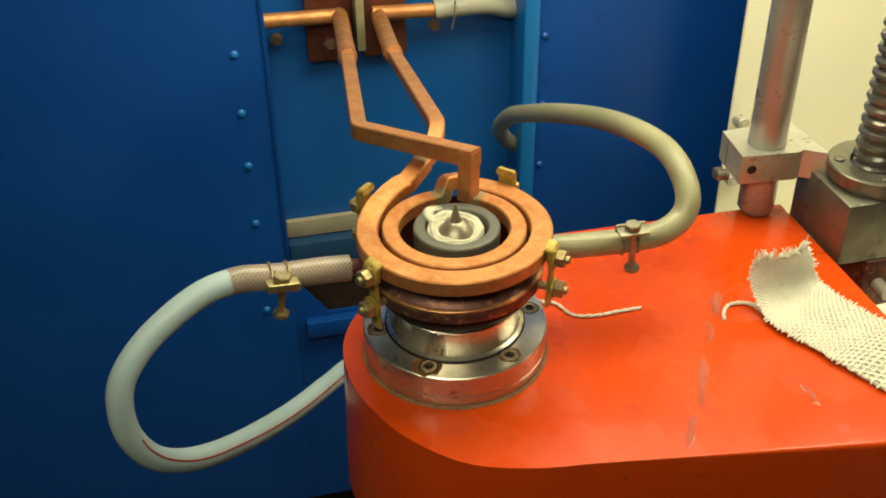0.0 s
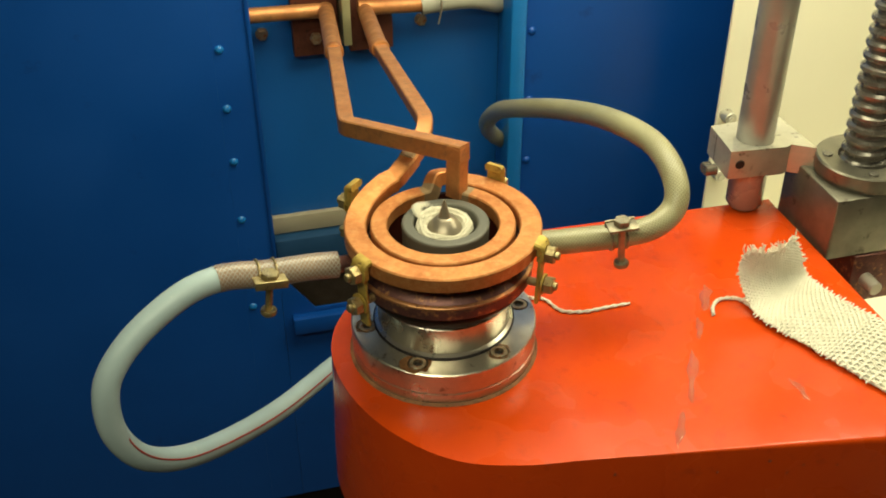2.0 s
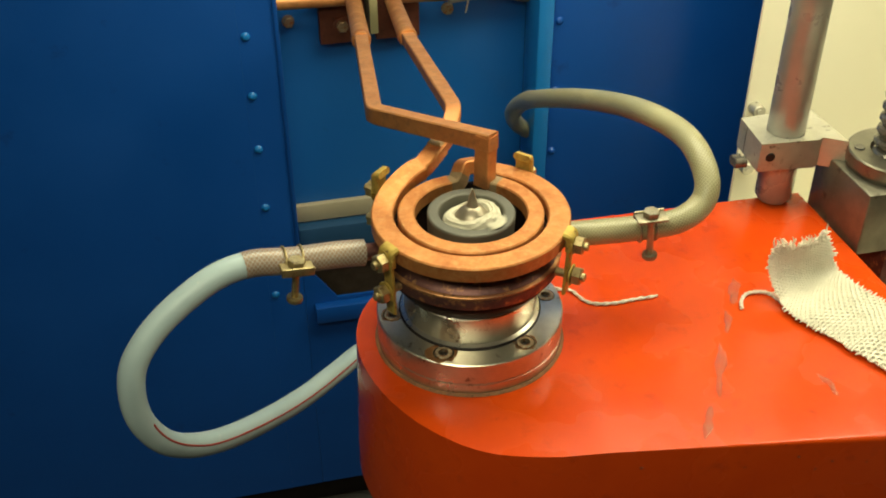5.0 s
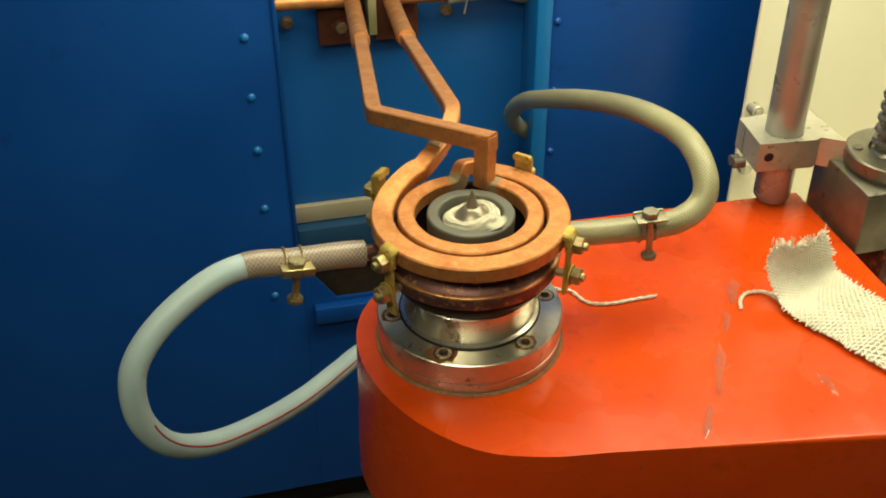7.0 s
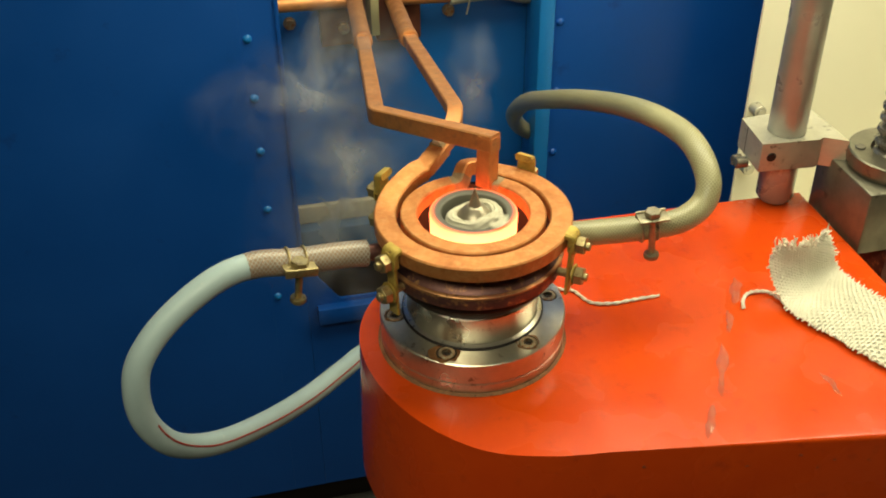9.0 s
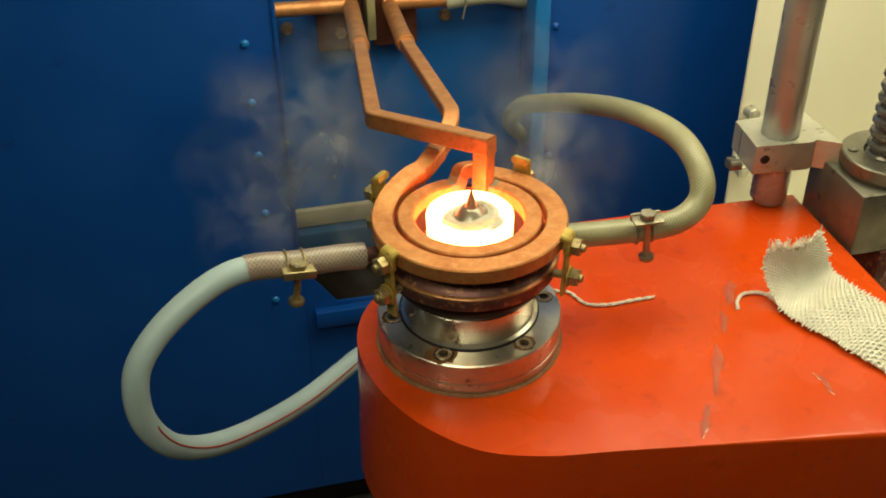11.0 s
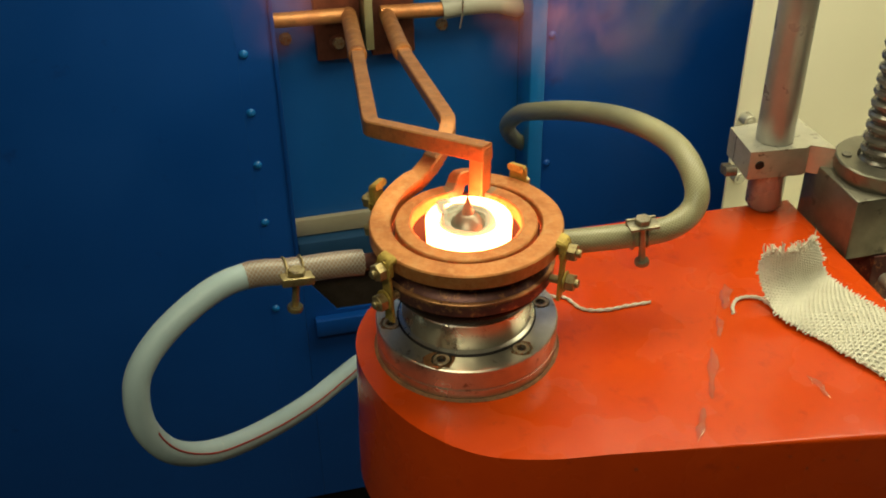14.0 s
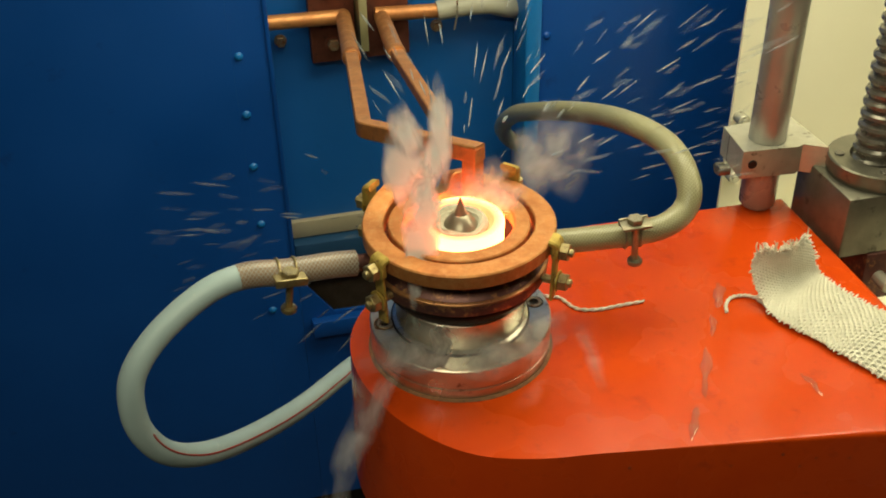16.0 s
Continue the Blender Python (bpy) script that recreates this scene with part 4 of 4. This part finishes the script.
hose_clamp(left_line, 24, 0.0045, 0.037, NUT)
hose_clamp(right_line, 24, 0.0205, 0.046, CLAMP_ZINC)

# ---- woven strip, yarn and string left on the table ----
RAIL_NEAR = [(0.420, -0.142, 0.0015), (0.385, -0.098, 0.0020), (0.3427, -0.0440, 0.0025), (0.3211, -0.0158, 0.0025), (0.2985, 0.0105, 0.0030), (0.2868, 0.0308, 0.0050), (0.2790, 0.0480, 0.0140), (0.2754, 0.0603, 0.0300), (0.2775, 0.0662, 0.0450)]
RAIL_FAR = [(0.480, -0.090, 0.0015), (0.450, -0.046, 0.0020), (0.4060, 0.0060, 0.0025), (0.3830, 0.0350, 0.0025), (0.3625, 0.0632, 0.0030), (0.3490, 0.0790, 0.0060), (0.3420, 0.0815, 0.0160), (0.3367, 0.0790, 0.0300), (0.3275, 0.0795, 0.0450)]
rail_near, rail_far = spline(RAIL_NEAR, 24), spline(RAIL_FAR, 24)
STEPS = len(rail_near) - 1


def strip_at(a, w):
    """A point of the strip: a runs along it (0 to 1), w across it (0 to 1); its end stands up and bows forward."""
    f = min(max(a, 0.0), 1.0) * STEPS
    i = min(int(f), STEPS - 1)
    k = f - i
    p = (rail_near[i].lerp(rail_near[i + 1], k)).lerp(rail_far[i].lerp(rail_far[i + 1], k), w)
    rise = max(a - 0.55, 0.0) / 0.45
    arch = 4 * w * (1 - w)
    wave = noise.noise(Vector((a * 7, w * 2.2, 0.4)))
    return p + Vector((0.004 * rise, -0.010 * arch * rise, 0.0025 * arch * min(a * 3, 1) + 0.0012 * (1 + wave) + 0.004 * wave * rise ** 3))


def strip_normal(a, w):
    da, dw = strip_at(min(a + 0.01, 1), w) - strip_at(max(a - 0.01, 0), w), strip_at(a, min(w + 0.02, 1)) - strip_at(a, max(w - 0.02, 0))
    n = dw.cross(da).normalized()
    return n if n.z > -0.2 else -n


WARPS, WEFTS = 24, 84
rng = random.Random(4)
cloth = thing("woven_strip", "frayed off-white woven cotton strip lying on the red table", "cloth strip")
bm = bmesh.new()
sheet = [[bm.verts.new(strip_at(i / 90, j / 14)) for j in range(15)] for i in range(91)]
for i in range(90):
    for j in range(14):
        bm.faces.new((sheet[i][j], sheet[i][j + 1], sheet[i + 1][j + 1], sheet[i + 1][j]))
bmesh.ops.solidify(bm, geom=bm.faces[:], thickness=0.0008)
part("backing", bm, COTTON, cloth)
yarns = []
for j in range(WARPS):
    w, line = (j + 0.5) / WARPS, []
    for i in range(WEFTS * 2 + 1):
        a = i / (WEFTS * 2)
        lift = 0.0008 * (1 + 1.3 * max(a - 0.6, 0) / 0.4) * math.cos(math.pi * (i / 2 + j))
        line.append(strip_at(a, w + rng.uniform(-0.004, 0.004)) + strip_normal(a, w) * (0.0011 + lift))
    end = line[-1] + Vector((rng.uniform(-0.004, 0.004), rng.uniform(-0.003, 0.003), rng.uniform(0.002, 0.012)))
    yarns.append(sweep(line + [end], ring_shape(0.0010, 6)))
tagged(part("warp_weave", join(*yarns), THREAD, cloth), "lengthwise cotton yarns", kind="stuff")
yarns = []
for i in range(WEFTS):
    a, line = (i + 0.5) / WEFTS, []
    for j in range(-1, WARPS * 2 + 2):
        w = j / (WARPS * 2)
        inner = min(max(w, 0.0), 1.0)
        lift = -0.0007 * (1 + 1.3 * max(a - 0.6, 0) / 0.4) * math.cos(math.pi * (j / 2 - 0.5 + i))
        p = strip_at(a, inner) + (strip_at(a, 1.0) - strip_at(a, 0.0)).normalized() * (w - inner) * rng.uniform(0.06, 0.20)
        if w != inner:
            p += Vector((rng.uniform(-0.0015, 0.0015), rng.uniform(-0.0015, 0.0015), 0.0002))
        line.append(p + strip_normal(a, inner) * (0.0012 + lift))
    yarns.append(sweep(line, ring_shape(0.0013, 6), scales=[0.5] + [1.0] * (WARPS * 2 + 1) + [0.5]))
tagged(part("weft_weave", join(*yarns), THREAD, cloth), "crosswise cotton yarns", kind="stuff")
tufts = []
for k in range(70):
    p = strip_at(1.0, rng.uniform(0.0, 1.0))
    tip = p + Vector((rng.uniform(-0.007, 0.007), rng.uniform(-0.006, 0.004), rng.uniform(0.003, 0.014)))
    mid = (p + tip) / 2 + Vector((rng.uniform(-0.003, 0.003), rng.uniform(-0.003, 0.003), 0.002))
    tufts.append(sweep([p, mid, tip], ring_shape(0.0008, 5), scales=[1, 0.9, 0.5], up=(0, 1, 0.2)))
tagged(part("top_fringe", join(*tufts), THREAD, cloth), "frayed cotton ends", kind="stuff")


def twisted(line, r):
    """Two plies twisted round each other."""
    plies = []
    for ph in (0, math.pi):
        pts = []
        for i, p in enumerate(line):
            t = (line[min(i + 1, len(line) - 1)] - line[max(i - 1, 0)]).normalized()
            s = t.cross(Vector((0, 0, 1))).normalized()
            a = ph + i * 0.9
            pts.append(p + (s * math.cos(a) + Vector((0, 0, 1)) * math.sin(a)) * r * 0.55)
        plies.append(sweep(pts, ring_shape(r * 0.72, 7)))
    return join(*plies)


part("loose_yarn", twisted(spline([(0.2500, 0.0311, 0.002), (0.2522, 0.0429, 0.002), (0.2598, 0.0532, 0.0025), (0.2736, 0.0557, 0.0025), (0.2828, 0.0504, 0.0025), (0.2940, 0.0290, 0.003), (0.305, 0.022, 0.006)], 9), 0.0016), THREAD, cloth)
single("string", twisted(spline([(0.066, 0.066, 0.010), (0.0838, 0.0620, 0.0022), (0.0968, 0.0592, 0.0018), (0.1107, 0.0418, 0.0018), (0.1314, 0.0399, 0.0018), (0.1531, 0.0457, 0.0018), (0.1760, 0.0512, 0.0018)], 9), 0.0015), THREAD,
       "piece of twisted cotton string on the red table", "string")


# ---- water smears on the table ----
def smear_bm(length, width, seed):
    bm = bmesh.new()
    n, r = 40, random.Random(seed)
    ph = [r.uniform(0, 6.28) for _ in range(4)]
    rows = []
    for k, h in ((1.0, 0.0002), (0.86, 0.0006), (0.5, 0.0007)):
        row = []
        for i in range(n):
            a = 2 * math.pi * i / n
            w = 1 + 0.28 * math.sin(3 * a + ph[0]) + 0.2 * math.sin(5 * a + ph[1]) + 0.12 * math.sin(9 * a + ph[2])
            row.append(bm.verts.new((width * k * w * math.cos(a) + 0.3 * width * math.sin(2.2 * math.sin(a) + ph[3]), length * k * math.sin(a) * (1 + 0.1 * math.sin(4 * a)), h)))
        rows.append(row)
    for a, b in zip(rows, rows[1:]):
        for i in range(n):
            bm.faces.new((a[i], a[(i + 1) % n], b[(i + 1) % n], b[i]))
    bm.faces.new(rows[-1])
    return bm


for i, (x, y, rz, length, width) in enumerate([(0.249, 0.060, -16, 0.020, 0.0050), (0.233, 0.014, -12, 0.016, 0.0030), (0.213, -0.050, -12, 0.034, 0.0040), (0.190, -0.115, -22, 0.020, 0.0035), (0.300, -0.070, 20, 0.015, 0.003)]):
    single("water_smear", smear_bm(length, width, i), WATER, "thin water smear with painted pale reflection on red paint", "water", "water smears", at=pose(x, y, 0.0, 0, 0, rz))
rng = random.Random(9)
for k in range(16):
    u, z = rng.uniform(0.05, 0.39), rng.uniform(-0.06, -0.012)
    v = -0.1625 - (u - 0.040) * 0.0575 / 0.365
    single("water_drop", revolve([(0, 0.0012), (0.0012, 0.0009), (0.0020, 0.0), (0, 0.0)], 12), WATER, "small water drop on the table's red side", "water", "water drops", at=MACHINE @ pose(u, v, z, 90, 0, -9))


# ---- smoke, flames and the quench spray: rigid wisps that rise and fly ----
def wisp_bm(w, h, seed, sheets=2, depth=0.05):
    bm = bmesh.new()
    uvs = bm.loops.layers.uv.new("UVMap")
    rings, seg = 9, 36
    for sheet in range(sheets):
        r = random.Random(seed * 7 + sheet)
        ph = [r.uniform(0, 6.28) for _ in range(5)]
        grid = []
        for i in range(rings + 1):
            k = i / rings
            row = []
            for j in range(seg):
                a = 2 * math.pi * j / seg
                lobe = 1 + 0.20 * math.sin(2 * a + ph[0]) + 0.16 * math.sin(3 * a + ph[1]) + 0.10 * math.sin(7 * a + ph[2])
                x, z = w * k * lobe * math.cos(a), h * k * lobe * math.sin(a)
                y = depth * noise.noise(Vector((x * 14 + ph[3], z * 14 + ph[4], sheet))) + sheet * depth * 0.6
                row.append(bm.verts.new((x, y, z)))
            grid.append(row)
        for i in range(rings):
            for j in range(seg):
                m = (j + 1) % seg
                if i == 0:
                    quad, ks = (grid[1][j], grid[1][m], grid[0][0]), (1, 1, 0)
                else:
                    quad, ks = (grid[i][j], grid[i][m], grid[i + 1][m], grid[i + 1][j]), (i, i, i + 1, i + 1)
                f = bm.faces.new(quad)
                for loop, kk in zip(f.loops, ks):
                    loop[uvs].uv = (kk / rings, j / seg)
        bmesh.ops.delete(bm, geom=[v for v in grid[0][1:]], context="VERTS")
    return bm


MOVING = []
STORE = (0.20, 0.42, -0.48)     # behind and below the table, where the vapour gathers out of sight


def smoke(w, h, seed, path, mat=SMOKE, tilt=-25):
    """path: (seconds, x, y, z) in the open; before it the wisp waits below the table, after it the wisp has left upwards."""
    ob = single("smoke_wisp", wisp_bm(w, h, seed, 1), mat, "thin drifting wisp of smoke, blue-grey or tinted red by emission", "smoke", "smoke wisps")
    t0, t1 = path[0][0], path[-1][0]
    rows = [(0.0, pose(*STORE, tilt)), (t0 - 0.7, pose(*STORE, tilt))]
    rows += [(t, pose(x, y, z, tilt, 0, 8 * (t - t0))) for t, x, y, z in path]
    if t1 < 15.9:
        rows.append((min(t1 + 0.6, 16.0), pose(path[-1][1] + 0.02, path[-1][2] + 0.03, 0.75, tilt, 0, 8 * (t1 - t0))))
        if t1 + 0.6 < 15.9:
            rows.append((16.0, pose(path[-1][1] + 0.02, path[-1][2] + 0.03, 0.76, tilt, 0, 8 * (t1 - t0))))
    MOVING.append((ob, rows))


smoke(0.05, 0.07, 1, [(7.6, 0.06, 0.22, -0.02), (8.0, 0.08, 0.24, 0.05), (8.4, 0.10, 0.26, 0.16), (8.8, 0.11, 0.28, 0.30)])
smoke(0.10, 0.11, 2, [(8.2, -0.10, 0.22, 0.02), (8.5, -0.15, 0.25, 0.08), (9.0, -0.165, 0.28, 0.10), (9.5, -0.21, 0.30, 0.22)])
smoke(0.08, 0.20, 3, [(8.5, -0.11, 0.26, -0.20), (9.0, -0.14, 0.28, -0.03), (9.5, -0.18, 0.30, 0.10), (10.0, -0.20, 0.3, 0.24)])
smoke(0.09, 0.16, 4, [(9.6, -0.14, 0.24, -0.02), (10.2, -0.18, 0.26, 0.08), (10.8, -0.2, 0.3, 0.24)])
smoke(0.08, 0.15, 5, [(10.8, -0.12, 0.26, 0.00), (11.5, -0.15, 0.28, 0.09), (12.0, -0.18, 0.30, 0.14), (12.4, -0.20, 0.31, 0.26)])
smoke(0.07, 0.15, 6, [(10.9, 0.08, 0.22, 0.02), (11.5, 0.10, 0.24, 0.10), (12.0, 0.14, 0.26, 0.22)])
smoke(0.12, 0.10, 7, [(12.0, -0.10, 0.20, 0.01), (12.5, -0.14, 0.23, 0.06), (12.8, -0.15, 0.25, 0.12), (13.0, -0.16, 0.27, 0.26)])
smoke(0.12, 0.12, 8, [(12.0, 0.16, 0.18, 0.02), (12.5, 0.20, 0.22, 0.09), (13.0, 0.20, 0.25, 0.14), (13.5, 0.20, 0.27, 0.16), (13.9, 0.20, 0.28, 0.26)])
smoke(0.09, 0.08, 9, [(12.2, 0.05, 0.14, 0.05), (12.6, 0.06, 0.17, 0.09), (13.2, 0.07, 0.19, 0.10), (13.6, 0.08, 0.22, 0.12), (14.0, 0.09, 0.24, 0.22)], LIT_SMOKE)
smoke(0.10, 0.07, 10, [(12.7, -0.10, 0.10, 0.06), (13.2, -0.12, 0.12, 0.08), (13.5, -0.12, 0.14, 0.10), (13.9, -0.13, 0.18, 0.20)], LIT_SMOKE)

smoke(0.10, 0.13, 11, [(8.4, -0.08, 0.26, -0.02), (9.0, -0.115, 0.28, 0.06), (9.6, -0.14, 0.30, 0.20)])
smoke(0.035, 0.06, 12, [(8.6, 0.0, 0.27, 0.03), (9.0, 0.005, 0.28, 0.11), (9.5, 0.01, 0.29, 0.22)])
smoke(0.14, 0.14, 13, [(10.9, -0.16, 0.26, 0.0), (11.5, -0.19, 0.28, 0.10), (12.1, -0.22, 0.30, 0.18)])
smoke(0.09, 0.16, 14, [(10.9, 0.09, 0.24, 0.0), (11.5, 0.12, 0.28, 0.12), (12.1, 0.15, 0.30, 0.20)])
smoke(0.14, 0.12, 15, [(12.7, 0.12, 0.22, 0.04), (13.2, 0.17, 0.25, 0.12), (13.5, 0.19, 0.27, 0.16), (13.9, 0.20, 0.28, 0.20)])


def flame(w, h, seed, path):
    ob = single("flame", wisp_bm(w, h, seed, 1, 0.012), FLAME, "flickering orange flame and glow haze over the ring", "flame", "flames")
    hide = pose(0.0, 0.0, 0.034, -90)
    rows = [(0.0, hide), (path[0][0] - 0.15, hide)] + [(t, pose(x, y, z, -18, 0, rz)) for t, x, y, z, rz in path] + [(path[-1][0] + 0.15, hide), (16.0, hide)]
    MOVING.append((ob, rows))


def lit_smoke(w, h, seed, path):
    smoke(w, h, seed, path, LIT_SMOKE)


lit_smoke(0.13, 0.08, 33, [(12.0, 0.00, 0.22, 0.04), (12.5, -0.02, 0.24, 0.08), (13.0, 0.01, 0.24, 0.08), (13.4, 0.04, 0.24, 0.12), (13.7, 0.05, 0.26, 0.24)])
lit_smoke(0.10, 0.06, 31, [(12.1, 0.07, 0.13, 0.09), (12.5, 0.08, 0.14, 0.12), (12.9, 0.07, 0.14, 0.11), (13.3, 0.06, 0.13, 0.13), (13.7, 0.07, 0.15, 0.16), (13.9, 0.08, 0.17, 0.26)])
lit_smoke(0.12, 0.07, 32, [(12.0, -0.09, 0.14, 0.06), (12.5, -0.11, 0.16, 0.09), (13.0, -0.10, 0.13, 0.08), (13.4, -0.08, 0.11, 0.10), (13.7, -0.08, 0.12, 0.16), (13.9, -0.09, 0.15, 0.26)])
flame(0.022, 0.016, 21, [(11.85, 0.010, -0.024, 0.136, 0), (12.1, 0.004, -0.026, 0.139, 20), (12.35, 0.012, -0.022, 0.140, -10), (12.6, 0.0, -0.02, 0.134, 0)])
# widest wisp also paints the orange glow haze round the hot ring
flame(0.046, 0.030, 24, [(13.1, 0.000, -0.010, 0.140, 0), (13.35, 0.006, -0.014, 0.144, 12), (13.55, -0.004, -0.010, 0.140, -8)])
flame(0.030, 0.020, 22, [(12.8, -0.004, -0.024, 0.138, 0), (13.0, 0.004, -0.026, 0.142, 15), (13.25, -0.008, -0.022, 0.140, -15), (13.5, 0.0, -0.020, 0.134, 0)])
flame(0.020, 0.030, 23, [(12.0, 0.022, 0.040, 0.150, 0), (12.5, 0.024, 0.042, 0.155, 10), (13.0, 0.020, 0.040, 0.152, -10), (13.6, 0.022, 0.040, 0.148, 0)])

# spray: where each jet or streak is at the end
JETS = [("steam_plume", 0.013, 0.055, -0.030, -0.044, 0.150, 2), ("steam_plume", 0.011, 0.040, -0.016, 0.002, 0.205, 6), ("steam_plume", 0.018, 0.036, -0.043, 0.016, 0.186, -6), ("steam_plume", 0.020, 0.020, 0.028, 0.030, 0.146, 0),
        ("steam_plume", 0.016, 0.018, 0.040, 0.020, 0.140, 30), ("steam_plume", 0.034, 0.040, 0.085, 0.090, 0.140, 20), ("steam_plume", 0.020, 0.018, 0.010, 0.036, 0.140, 0)]
for i, (name, w, h, x, y, z, ry) in enumerate(JETS):
    ob = single(name, wisp_bm(w, h, 40 + i, 2, 0.01), STEAM_DENSE if i < 3 else STEAM, "burst of white steam and water from the quench", "steam", "steam plumes")
    hide = pose(0, 0, 0.031, -90)
    MOVING.append((ob, [(0.0, hide), (15.8, hide), (15.9, pose(x * 0.5, y * 0.5, 0.115, -25, ry * 0.5, 0)), (16.0, pose(x, y, z, -25, ry, 0))]))
for i, (w, h, x, y, z, rx, ry) in enumerate([(0.015, 0.065, -0.085, -0.105, -0.010, -25, 24), (0.014, 0.060, -0.125, -0.135, -0.105, -25, 22), (0.060, 0.026, -0.020, -0.078, 0.050, -30, 0), (0.040, 0.02, 0.05, -0.068, 0.052, -30, -20),
                                             (0.005, 0.040, 0.110, -0.060, 0.030, -25, -22)]):
    ob = single("water_jet", wisp_bm(w, h, 60 + i, 1, 0.008), STEAM, "fan of white quench water thrown over the flange", "water jet", "water jets")
    hide = pose(0.09, -0.02, -0.07, -90)
    mid = pose(x * 0.55, y * 0.55 - 0.02, max(z * 0.6, -0.02) + 0.02, rx, ry, 0)
    MOVING.append((ob, [(0.0, hide), (15.8, hide), (15.9, mid), (16.0, pose(x, y, z, rx, ry, 0))]))


def streak_bm(length, r):
    return revolve([(0, -length / 2), (r * 0.6, -length * 0.38), (r, -length * 0.05), (r * 0.7, length * 0.36), (0, length / 2)], 8)


rng = random.Random(12)
STREAKS = [streak_bm(k, r) for k, r in ((0.012, 0.0006), (0.020, 0.0008), (0.030, 0.0008), (0.008, 0.0016))]
STREAKS = [finish(b, "water_streak", DROPLET) for b in STREAKS]
for i in range(190):
    side = rng.random()
    if side < 0.52:
        end = Vector((rng.uniform(0.04, 0.30), rng.uniform(0.06, 0.20), rng.uniform(0.10, 0.27)))
    elif side < 0.86:
        end = Vector((rng.uniform(-0.28, -0.09), rng.uniform(0.0, 0.14), rng.uniform(-0.02, 0.12)))
    else:
        end = Vector((rng.uniform(-0.08, 0.05), rng.uniform(0.03, 0.15), rng.uniform(0.17, 0.29)))
    start = Vector((0, 0, 0.09))
    way = (end - start).normalized()
    drop = Vector((way.x, way.y, way.z - rng.uniform(0.1, 0.8))).normalized()
    ob = tagged(new("water_streak", STREAKS[rng.choice((0, 0, 0, 1, 1, 1, 2, 2, 3))]), "streak of flying quench water", "water", "flying water streaks")
    turn = Vector((0, 0, 1)).rotation_difference(drop).to_matrix().to_4x4()
    hide = Matrix.Translation((rng.uniform(-0.02, 0.02), rng.uniform(-0.02, 0.02), 0.048)) @ turn
    MOVING.append((ob, [(0.0, hide), (15.8, hide), (15.9, Matrix.Translation(start.lerp(end, rng.uniform(0.35, 0.6))) @ turn), (16.0, Matrix.Translation(end) @ turn)]))

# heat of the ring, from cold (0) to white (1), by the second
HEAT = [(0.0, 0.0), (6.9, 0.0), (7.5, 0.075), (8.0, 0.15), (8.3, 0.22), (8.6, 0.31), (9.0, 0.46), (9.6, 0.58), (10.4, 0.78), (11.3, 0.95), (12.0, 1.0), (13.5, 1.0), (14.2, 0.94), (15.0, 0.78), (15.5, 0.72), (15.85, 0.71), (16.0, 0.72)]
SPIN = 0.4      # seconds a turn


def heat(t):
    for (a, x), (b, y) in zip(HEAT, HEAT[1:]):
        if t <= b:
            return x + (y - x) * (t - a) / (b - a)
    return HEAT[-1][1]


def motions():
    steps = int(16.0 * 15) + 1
    # the lift of at most 2 mm only feeds the ring's emission
    walk(work, [(k / 15, pose(0.0012, 0.0, COOL + GLOW_LIFT * heat(k / 15), 0, 0, (k / 15) / SPIN * 360)) for k in range(steps)])
    for ob, rows in MOVING:
        walk(ob, rows)


motions()
